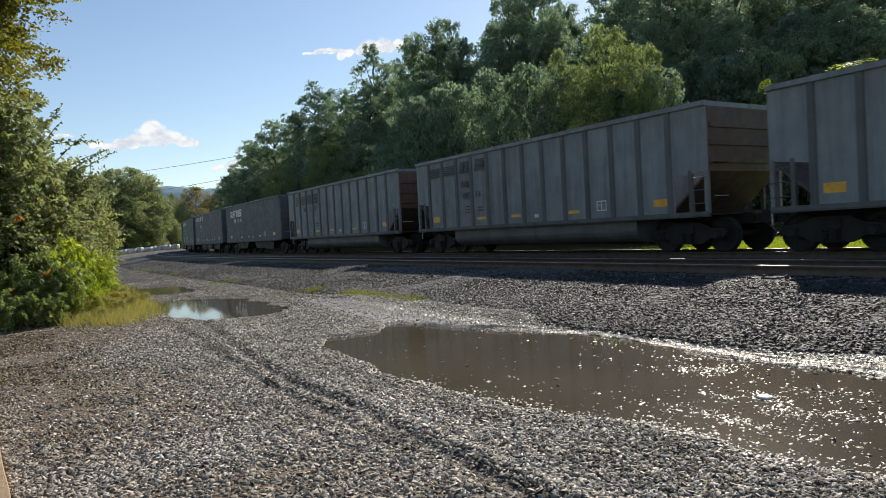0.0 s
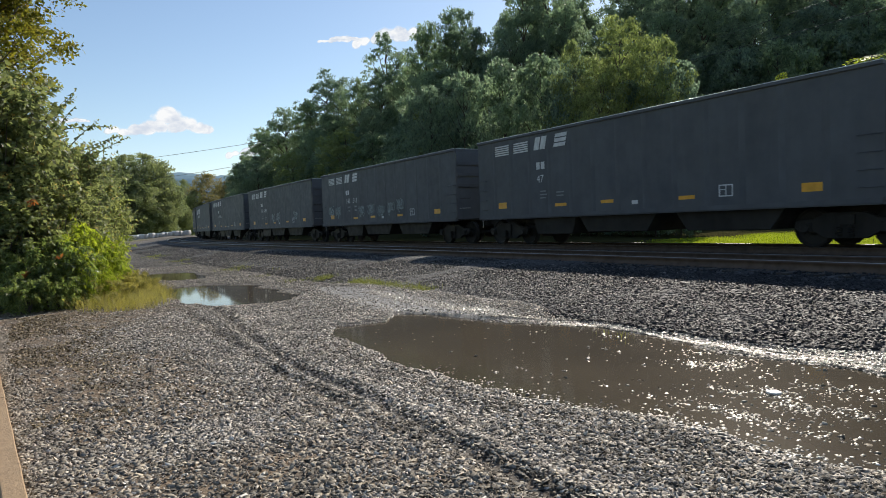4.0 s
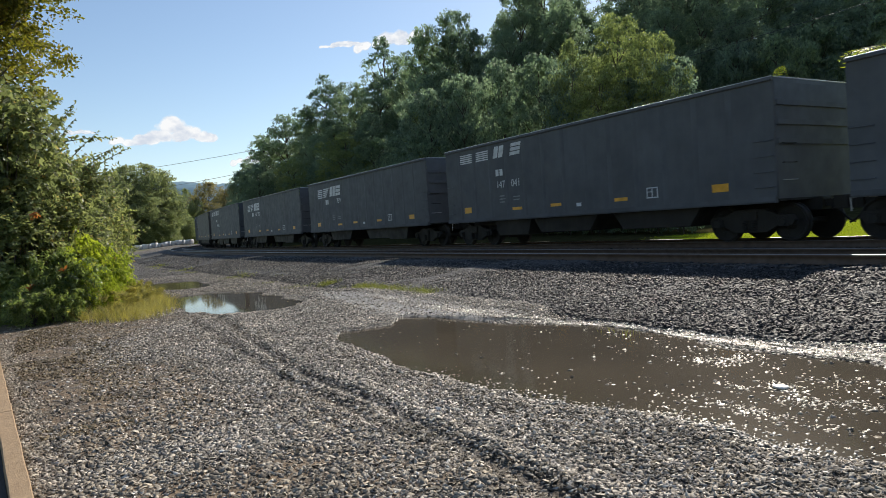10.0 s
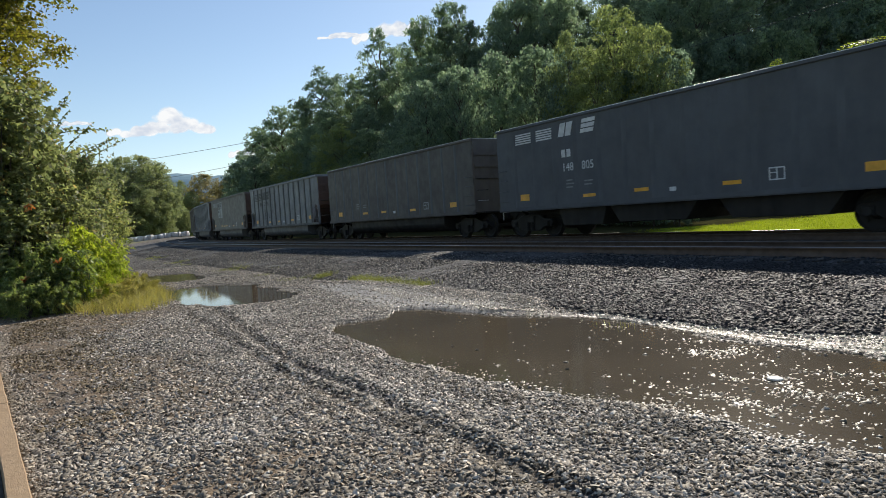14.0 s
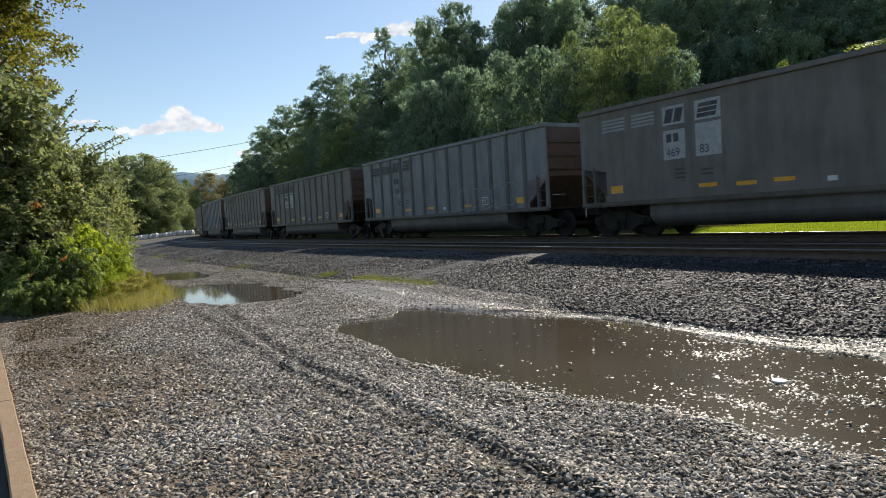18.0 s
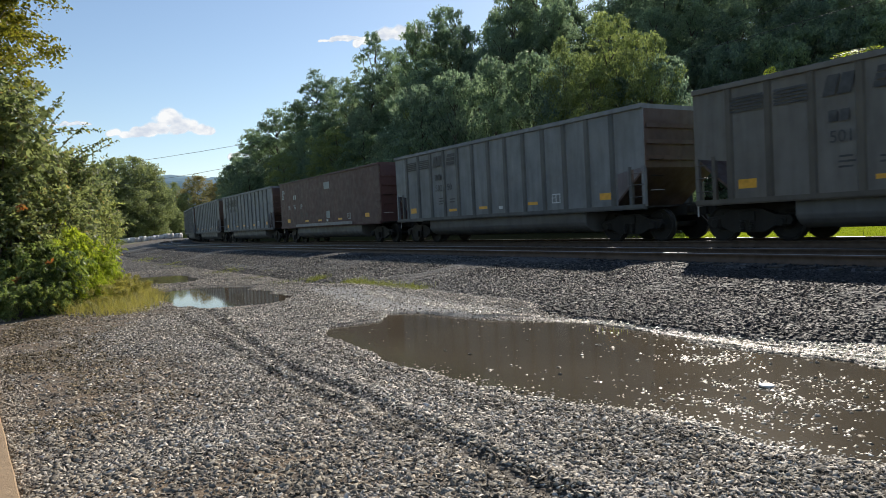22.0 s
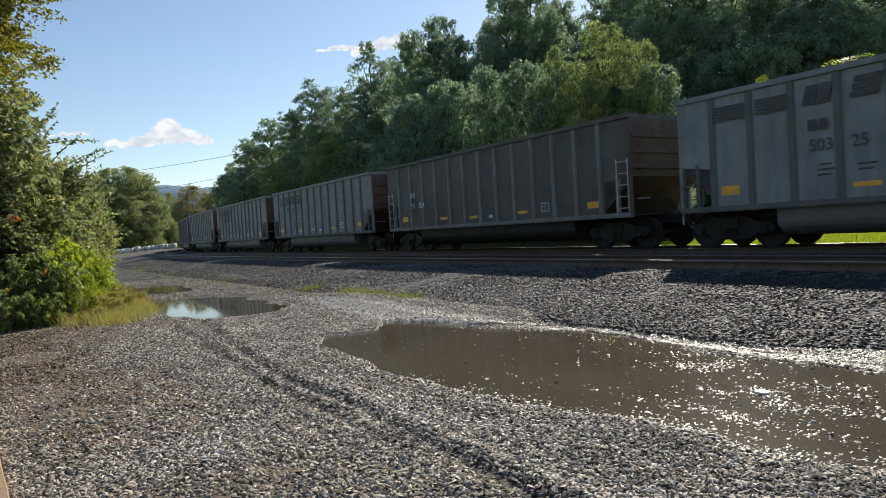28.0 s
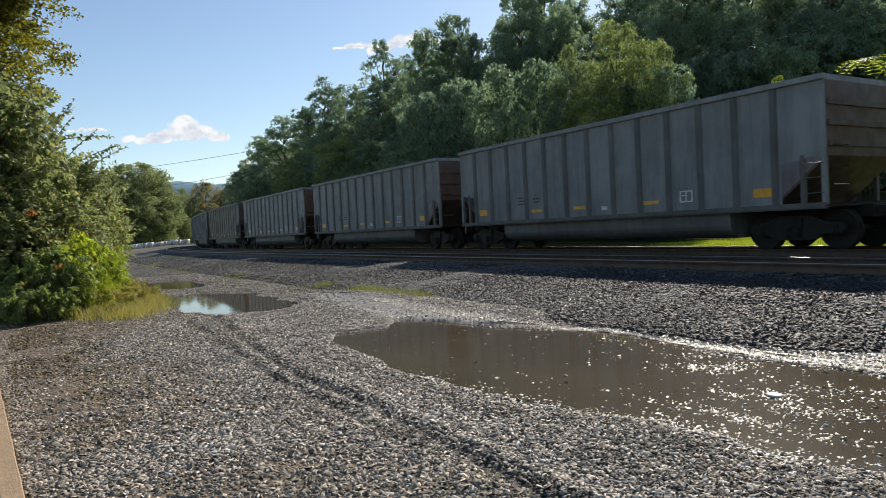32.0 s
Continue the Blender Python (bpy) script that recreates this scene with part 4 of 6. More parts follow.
def block_mark(w, h, lean, cut, mat):
    """A heavy slanted block with notches, in place of an initial."""
    def build():
        bm = bmesh.new()
        # two slanted bars, or three stacked ones
        if cut == 0:
            for x0, x1 in ((0.0, 0.42), (0.52, 0.94)):
                slab(bm, [(w * x0, 0), (w * x1, 0), (w * x1 + lean, h), (w * x0 + lean, h)], "y", -0.002, 0.002)
        else:
            for z0, z1 in ((0.0, 0.28), (0.36, 0.64), (0.72, 1.0)):
                slab(bm, [(lean * z0, h * z0), (w * 0.92 + lean * z0, h * z0), (w * 0.92 + lean * z1, h * z1), (lean * z1, h * z1)], "y", -0.002, 0.002)
        return finish(bm, "logo_block", mat)
    return made(("block", w, h, lean, cut, mat.name), build)


def stencil_box(mat):
    def build():
        bm = bmesh.new()
        w, h, t = 0.40, 0.30, 0.03
        for x0, x1, z0, z1 in ((0, w, 0, t), (0, w, h - t, h), (0, t, t, h - t), (w - t, w, t, h - t), (w / 2 - t / 2, w / 2 + t / 2, t, h - t), (t, w / 2 - t / 2, h * 0.55, h * 0.55 + 0.02)):
            slab(bm, [(x0, z0), (x1, z0), (x1, z1), (x0, z1)], "y", -0.002, 0.002)
        return finish(bm, "stencil_box", mat)
    return made(("stencil", mat.name), build)


def scrawl(seed, mat):
    """Looping spray-paint strokes that spell nothing."""
    def build():
        r = random.Random(seed)
        bm = bmesh.new()
        for k in range(7):
            cx, cz = 0.10 * k + 0.05, 0.22 + r.uniform(-0.05, 0.05)
            a0, tw = r.uniform(0, 6.3), r.uniform(0.6, 1.4)
            pts = []
            for i in range(18):
                a = a0 + i * 0.42 * tw
                rad = 0.05 + 0.09 * abs(math.sin(i * 0.33 + k))
                pts.append((cx + rad * 0.9 * math.cos(a), cz + rad * 1.7 * math.sin(a)))
            for (x0, z0), (x1, z1) in zip(pts, pts[1:]):
                dx, dz = x1 - x0, z1 - z0
                n = math.hypot(dx, dz) or 1.0
                ox, oz = -dz / n * 0.009, dx / n * 0.009
                slab(bm, [(x0 - ox, z0 - oz), (x1 - ox, z1 - oz), (x1 + ox, z1 + oz), (x0 + ox, z0 + oz)], "y", -0.001, 0.001)
        for k in range(3):
            x, z = r.uniform(0.1, 0.6), r.uniform(-0.12, 0.05)
            for a in (0.2, 1.3, 2.4):
                c, d = 0.07 * math.cos(a), 0.07 * math.sin(a)
                slab(bm, [(x - c, z - d - 0.008), (x + c, z + d - 0.008), (x + c, z + d + 0.008), (x - c, z - d + 0.008)], "y", -0.001, 0.001)
        return finish(bm, "graffiti", mat)
    return made(("scrawl", seed, mat.name), build)


def chalk_outline(mat):
    """Five big rounded loops side by side, drawn as a line."""
    def build():
        bm = bmesh.new()
        r = random.Random(3)
        for k in range(5):
            cx, cz, rx, rz = 0.45 + 0.78 * k, 0.46 + r.uniform(-0.05, 0.05), r.uniform(0.36, 0.46), r.uniform(0.36, 0.44)
            ring = [2 * math.pi * i / 26 for i in range(27)]
            pts = [(cx + rx * math.cos(a) * (1 + 0.25 * math.sin(2 * a + 1.7 * k) + 0.12 * math.sin(5 * a)), cz + rz * abs(math.sin(a)) ** 0.7 * math.copysign(1, math.sin(a))) for a in ring]
            for (x0, z0), (x1, z1) in zip(pts, pts[1:]):
                n = math.hypot(x1 - x0, z1 - z0) or 1.0
                ox, oz = -(z1 - z0) / n * 0.014, (x1 - x0) / n * 0.014
                slab(bm, [(x0 - ox, z0 - oz), (x1 - ox, z1 - oz), (x1 + ox, z1 + oz), (x0 + ox, z0 + oz)], "y", -0.001, 0.001)
        return finish(bm, "graffiti", mat)
    return made(("outline", mat.name), build)


def stain_mark(seed):
    """A black run-down stain with a ragged edge."""
    def build():
        r = random.Random(seed)
        bm = bmesh.new()
        for k in range(3):
            x, w, h = r.uniform(0, 0.25), r.uniform(0.03, 0.07), r.uniform(0.35, 0.9)
            z = r.uniform(-0.2, 0.5)
            n = 8
            left = [(x - w / 2 * (1 - (i / n) ** 2) - r.uniform(0, 0.03), z + h * i / n) for i in range(n + 1)]
            right = [(x + w / 2 * (1 - (i / n) ** 2) + r.uniform(0.005, 0.03), z + h * i / n) for i in range(n + 1)]
            slab(bm, left + right[::-1], "y", -0.0015, 0.0015)
        return finish(bm, "stain", STAIN)
    return made(("stain", seed), build)


def crescent(mat):
    """A round emblem: two broad arcs over slanted bars."""
    def build():
        bm = bmesh.new()
        for r0, r1, a0, a1 in ((0.16, 0.22, -20, 235), (0.05, 0.11, -20, 215)):
            n = 16
            arc = [math.radians(a0 + (a1 - a0) * i / n) for i in range(n + 1)]
            for a, b in zip(arc, arc[1:]):
                slab(bm, [(0.3 + r0 * math.cos(a), 0.45 + r0 * math.sin(a)), (0.3 + r1 * math.cos(a), 0.45 + r1 * math.sin(a)), (0.3 + r1 * math.cos(b), 0.45 + r1 * math.sin(b)), (0.3 + r0 * math.cos(b), 0.45 + r0 * math.sin(b))], "y", -0.002, 0.002)
        for z in (0.08, 0.18, 0.28):
            slab(bm, [(0.0, z), (0.32, z), (0.34, z + 0.06), (0.02, z + 0.06)], "y", -0.002, 0.002)
        return finish(bm, "emblem", mat)
    return made(("crescent", mat.name), build)


def add_bogie(car, x):
    bogie = part("bogie", None, car, pose(x, 0, 0))
    part("bolster", shape("bolster", IRON, bolster, 0.01), bogie)
    for y in (-1.0, 1.0):
        part("side_frame", shape("side_frame", IRON, side_frame, 0.012), bogie, pose(0, y, 0))
        for x0 in (-0.13, 0.13):
            part("spring", shape("spring", IRON, spring), bogie, pose(x0, y * 1.08, 0))
        for ax in (-0.89, 0.89):
            part("bearing_cap", shape("bearing_cap", IRON, bearing_cap, 0.006), bogie, pose(ax, y * 1.1, 0.46))
    for ax in (-0.89, 0.89):
        wheels.append((car, part("wheelset", shape("wheelset", IRON, wheel_pair), bogie, pose(ax, 0, 0.452))))
    return bogie


wheels = []
cars = []


def coal_car(style, number="", label="", extras=()):
    """One coal car, its middle at rail height, running towards +x; -y is the side that the camera sees."""
    body, rib_mat, ribs, notch, mark, tubs = {
        "grey": (CAR_GREY, CAR_GREY_RIB, rib_tall, True, BLACK_MARK, "long"),
        "dusty": (CAR_DUST, CAR_DUST_RIB, rib_tall, True, BLACK_MARK, "long"),
        "smooth": (CAR_DUST, CAR_DUST_RIB, None, True, BLACK_MARK, "long"),
        "black": (CAR_BLACK, CAR_BLACK, rib_slim, False, WHITE_MARK, "pods"),
        "black_spaced": (CAR_BLACK, CAR_BLACK, rib_slim, False, WHITE_MARK, "pods"),
        "black_bare": (CAR_DARK, CAR_BLACK, rib_slim, False, PALE_MARK, "long"),
        "red": (CAR_BROWN, CAR_BROWN, None, False, PALE_MARK, "long"),
        "pale_ribbed": (CAR_DARK, CAR_PALE_RIB, rib_narrow, True, PALE_MARK, "long"),
    }[style]
    car = tagged(new("coal_car"), label, "coal car", "coal train")
    dark = style.startswith("black")
    thin = style in ("black", "black_spaced", "red", "black_bare")
    chord_mat = body
    for y, turn in ((-1.545, 0), (1.545, 180)):
        base = pose(0, y, 0, 0, 0, turn)
        side = part("side_panel", shape("side_panel", body, side_notched if notch else side_full), car, base)
        if ribs:
            rib_mesh = shape("side_rib", rib_mat, ribs)
            for i in range(13):
                part("side_rib", rib_mesh, side, pose(-HALF + 1.02 + 1.025 * i, -0.012, 0, 0, 0, 180))
        rail = part("top_chord", shape("top_chord", chord_mat, chord_slim if thin else chord, 0.012), car, pose(0, y * 1.012, 0))
        if dark:
            part("worn_edge", shape("worn_edge", SUNLIT_CHORD, chord_thin, 0.0, True), rail, pose(0, y * 0.02, 0), "pale upper edge standing in for the sun on the rim")
        part("side_sill", shape("side_sill", rib_mat if not dark else body, sill), car, pose(0, y * 1.005, 0, 0, 0, 180 + turn))
        for x in (-HALF, HALF):
            if notch:
                part("end_post", shape("end_post", body, end_post), car, pose(x * 0.992, y * 0.99, 0))
                part("brace_post", shape("end_post", rib_mat, end_post), car, pose(x * 0.925, y * 0.985, 0))
            if style == "pale_ribbed":
                part("ladder", shape("ladder", BRIGHT_IRON, ladder), car, pose(x - (0.5 if x > 0 else -0.07), y * 1.04, DECK + 0.08))
            else:
                for z in ((1.28, 1.62, 1.94) if notch else (1.30, 1.66, 2.02, 2.38)):
                    part("grab_iron", shape("side_grab_iron", rib_mat, grab_rung), car, pose(x - (0.52 if x > 0 else -0.06), y * 1.012 + math.copysign(0.06, y), z) @ pose(0, 0, 0, 0, 0, 0 if y > 0 else 180) @ Matrix.Translation((0 if y > 0 else -0.46, 0, 0)))
    for x, turn in ((HALF, 0), (-HALF, 180)):
        at = pose(x, 0, 0, 0, 0, turn)
        end_mat = END_RUST if notch else body
        end = part("end_wall", shape("end_wall", end_mat, end_wall if notch else end_wall_full), car, at)
        beam = part("end_chord", shape("end_chord", chord_mat, end_chord), end, pose(-0.07, 0, 0))
        if dark:
            part("worn_edge", shape("sunlit_end_edge", SUNLIT_CHORD, end_edge, 0.0, True), beam, Matrix(), "pale upper edge standing in for the sun on the rim")
        for z in (2.35, 2.8, 3.25):
            part("end_stiffener", shape("end_stiffener", end_mat, end_stiffener), end, pose(0, 0, z))
        part("end_platform", shape("end_platform", IRON, platform), car, pose(x, 0, 0, 0, 0, 180 + turn))
        part("coupler", shape("coupler", IRON, knuckle, 0.012), car, at @ pose(-0.06, 0, 0.86))
        part("air_hose", shape("air_hose", IRON, air_hose), car, at @ pose(0, 0, 0.78))
        part("uncoupling_lever", shape("uncoupling_lever", BRIGHT_IRON, uncoupling_rod), car, at @ pose(0, -0.05, 0.93, 0, 0, 0))
        for i, z in enumerate((1.45, 1.85, 2.3)):
            part("grab_iron", shape("grab_iron", BRIGHT_IRON if i == 0 else IRON, grab_rung), car, at @ pose(0.1, -1.45, z, 0, 0, 90))
    part("brake_wheel", shape("brake_wheel", IRON, brake_wheel), car, pose(-HALF - 0.2, 0.6, 2.0))
    part("floor_plate", shape("floor_plate", body, floor_plate), car)
    part("centre_sill", shape("centre_sill", IRON, centre_sill, 0.01), car)
    part("brake_cylinder", shape("brake_cylinder", IRON, brake_cylinder), car, pose(-5.0, -0.75, 0.82))
    if tubs == "long":
        part("lower_tub", shape("lower_tub", LOWER_GREY if body in (CAR_GREY, CAR_RED_TUB, CAR_DUST) else IRON, tub_long, 0.02), car)
    else:
        for x in ((-0.4, 3.4) if style == "black_spaced" else (-3.0, 1.9)):
            part("hopper_pod", shape("hopper_pod", IRON, pod, 0.015), car, pose(x, 0, 0))
        part("hopper_pod", shape("hopper_pod_short", IRON, pod_short, 0.015), car, pose(-3.2 if style == "black_spaced" else 3.9, 0, 0))
    add_bogie(car, -6.17), add_bogie(car, 6.17)

    # markings on the near side, placed from the rear end
    def put(name, me, x, z, proud=0.019, text=""):
        return part(name, me, car, pose(-HALF + x, -1.545 - proud, z), text)

    panel = 0.019
    front = 0.072 if ribs in (rib_tall, rib_narrow) else 0.024 if ribs else panel
    digits = number.split()
    if style in ("black", "grey") and style == "black" or "joined" in extras:
        m = mark
        put("striped_logo", stripes(0.74, 0.54, 5, 0.12, 0.0, m), 1.5, 2.90, front)
        put("striped_logo", stripes(0.83, 0.54, 5, 0.12, 0.45, m), 2.40, 2.92, front)
        put("logo_block", block_mark(0.83, 0.54, 0.12, 0, m), 3.36, 2.92, front)
        put("logo_block", block_mark(0.70, 0.54, 0.10, 1, m), 4.24, 2.92, front)
        put("reporting_mark", two_blocks(0.44, 0.26, m), 2.72, 2.50, front)
        for x, d in zip((3.58, 4.36) if len(digits) > 1 else (4.36,), digits):
            put("car_number", lettering(d, 0.27, m), x, 2.50, front)
    elif style == "black_spaced" or style in ("grey", "dusty") and digits:
        m = mark
        hi = 3.22 if style == "black_spaced" else 3.12
        put("striped_logo", stripes(0.84, 0.38, 5, 0.05, 0.0, m), 1.1, hi, front)
        put("striped_logo", stripes(0.80, 0.38, 5, 0.05, 0.0, m), 2.22, hi, front)
        put("logo_block", block_mark(0.62, 0.42, 0.12, 0, m), 3.34, hi, front)
        put("logo_block", block_mark(0.62, 0.42, 0.12, 1, m), 4.36, hi, front)
        put("reporting_mark", two_blocks(0.44, 0.24, m), 3.46, 2.56, front)
        for x, d in zip((3.46, 4.36), digits):
            put("car_number", lettering(d, 0.26, m), x, 2.12, front)
    if "white_panels" in extras:
        for x, z, w, h in ((3.25, 3.02, 0.72, 0.50), (4.30, 3.02, 0.78, 0.50), (3.25, 2.10, 0.72, 0.78), (4.30, 2.10, 0.78, 0.84)):
            put("paint_patch", patch(w, h, PALE_MARK, 0.0, "paint_patch"), x, z, 0.016, "faded white repainted panel")
        put("logo_block", block_mark(0.60, 0.36, 0.10, 0, BLACK_MARK), 3.29, 3.08, 0.022)
        put("logo_block", block_mark(0.62, 0.36, 0.08, 1, BLACK_MARK), 4.36, 3.08, 0.022)
        put("reporting_mark", two_blocks(0.42, 0.22, BLACK_MARK), 3.36, 2.56, 0.022)
        if style == "smooth":
            for x, d in zip((3.34, 4.42), digits):
                put("car_number", lettering(d, 0.22, BLACK_MARK), x, 2.18, 0.022)
            put("reflector", patch(0.55, 0.10, ORANGE, 0.0, "reflector"), 5.45, 1.27, 0.015, "orange reflective strip")
            put("striped_logo", stripes(0.9, 0.40, 4, 0.05, 0.0, CHALK), 0.95, 3.12, 0.016)
            put("striped_logo", stripes(0.85, 0.40, 4, 0.05, 0.0, CHALK), 2.1, 3.12, 0.016)
    if style == "red":
        put("emblem", crescent(mark), 0.35, 2.72)
        put("reporting_mark", two_blocks(0.52, 0.26, mark), 2.45, 2.70)
        for x, d in zip((1.46, 2.45, 3.6), digits):
            put("car_number", lettering(d, 0.27, mark), x, 2.10)
        put("notice_panel", patch(0.80, 0.38, CHALK, 0.0, "notice_panel"), 7.55, 3.02)
        put("notice_panel", patch(0.50, 0.40, CHALK, 0.0, "notice_panel"), 7.72, 1.40)
        put("sill_band", patch(8.4, 0.16, DULL_BAND, 0.0, "sill_band"), 3.0, 1.0, 0.13, "pale worn lower edge")
    if style == "pale_ribbed":
        put("reporting_mark", two_blocks(0.40, 0.22, mark), 2.1, 2.30, front)
        for x, d in zip((2.1, 2.75), digits):
            put("car_number", lettering(d, 0.24, WHITE_MARK), x, 1.86, front)
    for x, w, h, z in ((1.22, 0.48, 0.22, 1.30), (4.35, 0.55, 0.10, 1.27), (6.45, 0.52, 0.10, 1.27), (9.35, 0.52, 0.10, 1.28), (12.75, 0.48, 0.20, 1.28)):
        put("reflector", patch(w, h, ORANGE, 0.0, "reflector"), x, z + rng.uniform(-0.03, 0.03), 0.013 + (0.002 if not ribs else 0.0), "orange reflective strip")
    put("stencil_box", stencil_box(mark if mark is not BLACK_MARK else WHITE_MARK), 10.6, 1.28, 0.016)
    if "tags" not in extras:
        for x, z, w in ((3.62, 1.58, 0.30), (3.62, 1.69, 0.36), (3.64, 1.80, 0.28), (4.45, 1.62, 0.34), (4.45, 1.73, 0.38)):
            put("print_line", patch(w, 0.042, PRINT_MARK if dark else BLACK_MARK, 0.0, "print_line"), x, z, 0.026)
    put("data_plate", patch(0.22, 0.11, WHITE_MARK, 0.0, "data_plate"), 7.7, 1.22, 0.016)
    if "tags" in extras:
        for text, x, z in (("LD LMT", 3.62, 1.86), ("LT WT", 3.62, 1.66), ("229800", 4.45, 1.88), ("54200", 4.5, 1.68)):
            put("stencil_text", lettering(text, 0.085, PALE_MARK), x, z, front)
        for i, (x, z) in enumerate(((1.05, 1.55), (2.05, 1.5), (5.1, 1.45), (6.2, 1.5), (7.35, 1.4), (8.4, 1.5), (9.35, 1.6))):
            put("graffiti", scrawl(i, SPRAY), x, z, 0.05, "pale spray-painted scrawl")
    if "few_tags" in extras:
        for i, (x, z) in enumerate(((6.2, 1.48), (7.35, 1.52), (11.1, 1.5))):
            put("graffiti", scrawl(i + 20, SPRAY), x, z, 0.05, "pale spray-painted scrawl")
    if "outline" in extras:
        put("graffiti", chalk_outline(CHALK), 8.9, 1.12, 0.075, "large faint chalk-white rounded outline")
    if "smear" in extras:
        for i, (x, z) in enumerate(((3.42, 1.25), (3.5, 1.55), (3.6, 1.2), (5.15, 1.5), (5.3, 1.9))):
            put("stain", stain_mark(i + 5), x, z, 0.0155 + 0.0005 * i, "black run-down tar smear")
    if "stains" in extras:
        for i, x in enumerate((7.35, 9.35, 9.7)):
            put("stain", stain_mark(i), x, 1.4, 0.0155, "black run-down tar stain")
    cars.append(car)
    return car


CAR_RED_TUB = CAR_BROWN
GREY = "weathered grey ribbed aluminium coal gondola in a moving train"
BLACK = "black steel coal car with white block markings in a moving train"
DUSTY = "brown-dusted ribbed coal gondola with faded white panels in a moving train"
CONSIST = [
    ("grey", "", GREY, ()), ("grey", "", GREY, ()), ("grey", "490 44", GREY, ()), ("grey", "51 40", GREY, ("joined",)),
    ("black", "145 781", BLACK, ()), ("black_spaced", "47", BLACK, ()),
    ("black_spaced", "146 513", "black steel coal car covered in pale spray-paint tags", ("tags",)),
    ("black_spaced", "118 097", "black steel coal car with a few pale spray-paint tags", ("few_tags",)),
    ("black_spaced", "147 412", BLACK, ()), ("black", "14 907", BLACK, ()), ("black_spaced", "147 041", BLACK, ()), ("black", "759", BLACK, ()),
    ("black", "145 152", BLACK, ()), ("black_spaced", "148 805", BLACK, ()), ("black_bare", "", "plain dark-brown coal car with grimy sides in a moving train", ()),
    ("grey", "521 05", "weathered grey ribbed gondola with dark smears below its markings", ("joined", "smear")), ("smooth", "469 83", "brown-dusted smooth coal gondola with small white panels", ("white_panels",)),
    ("grey", "481 31", "weathered grey ribbed gondola with a faint chalk-white graffiti outline", ("outline",)), ("dusty", "471 97", DUSTY, ("white_panels",)),
    ("dusty", "501", "dusty grey ribbed gondola with black run-down stains", ("stains",)), ("grey", "502 50", GREY, ()),
    ("red", "50 76 19", "dull red-brown smooth-sided coal car with a pale round emblem", ()),
    ("grey", "534 65", GREY, ("joined",)), ("grey", "", GREY, ()), ("grey", "503 25", "weathered grey ribbed gondola with black run-down stains", ("stains",)),
    ("pale_ribbed", "10 384", "dark brown coal car with pale worn ribs and white ladders", ()), ("grey", "515 65", GREY, ("joined",)),
    ("grey", "525 20", "weathered grey ribbed gondola with dark drip stains", ("joined", "stains")), ("grey", "", GREY, ()), ("grey", "", GREY, ()), ("grey", "", GREY, ()),
    ("dusty", "", "brown-dusted ribbed coal gondola in a moving train", ()), ("grey", "", GREY, ()), ("grey", "", GREY, ()), ("dusty", "", "brown-dusted ribbed coal gondola in a moving train", ()),
    ("grey", "", GREY, ()), ("grey", "", GREY, ()), ("grey", "", GREY, ()),
]
FIRST = -1              # the place in the train of the first car listed
for style, number, label, extras in CONSIST:
    coal_car(style, number, label, extras)


def rear_at(k, t):
    """s of the rear end of the body of car k at t seconds."""
    drift = np.polyval([-1.2316e-06, 8.00728e-05, -1.40399e-03, 7.96198e-03, -0.141433, 0.998137], t)
    return -1.0636 + k * PITCH - 13.2225 * t - drift


def car_pose(k, t):
    s = rear_at(k, t) - HALF
    x, y, z = on_track(s, 0.0, RAIL_Z)
    return pose(x, y, z, 0, 0, math.degrees(np.interp(s, S, TURN)) - 90)
# ---------------------------------------------------------------- trees and bushes
def leaf_cloud(centres, radii, count, size, long=1.5, seed=1, shell=0.55, droop=0.0):
    """Leaf-shaped pieces in and around lobes: each a folded diamond of two triangles pairs."""
    r = np.random.default_rng(seed)
    centres, radii = np.asarray(centres, float), np.asarray(radii, float)
    w = (radii ** 2).sum(1)
    pick = r.choice(len(centres), count, p=w / w.sum())
    radii = radii * r.uniform(0.9, 1.1, radii.shape)
    d = r.normal(size=(count, 3))
    d /= np.linalg.norm(d, axis=1, keepdims=True)
    rad = shell + (1 - shell) * r.random((count, 1)) ** 0.6
    rad *= 1 + r.normal(0, 0.10, (count, 1))
    c = centres[pick] + d * rad * radii[pick]
    # leaves face outward and up, with a lot of scatter
    nrm = d * 0.6 + r.normal(size=(count, 3)) * 0.8 + (0, 0, 0.5)
    nrm /= np.linalg.norm(nrm, axis=1, keepdims=True)
    u = np.cross(nrm, r.normal(size=(count, 3)))
    u[:, 2] -= droop
    u /= np.linalg.norm(u, axis=1, keepdims=True)
    v = np.cross(nrm, u)
    s = size * r.uniform(0.55, 1.35, (count, 1))
    a, b = u * s * long * 0.5, v * s * 0.5
    fold = nrm * s * 0.12
    pts = np.stack([c - a, c - b * 0.9 + fold, c + a, c + b * 0.9 + fold], 1).reshape(-1, 3)
    i = 4 * np.arange(count)[:, None]
    tris = np.concatenate([i + (0, 1, 2), i + (0, 2, 3)], 1).reshape(-1, 3)
    return pts, tris


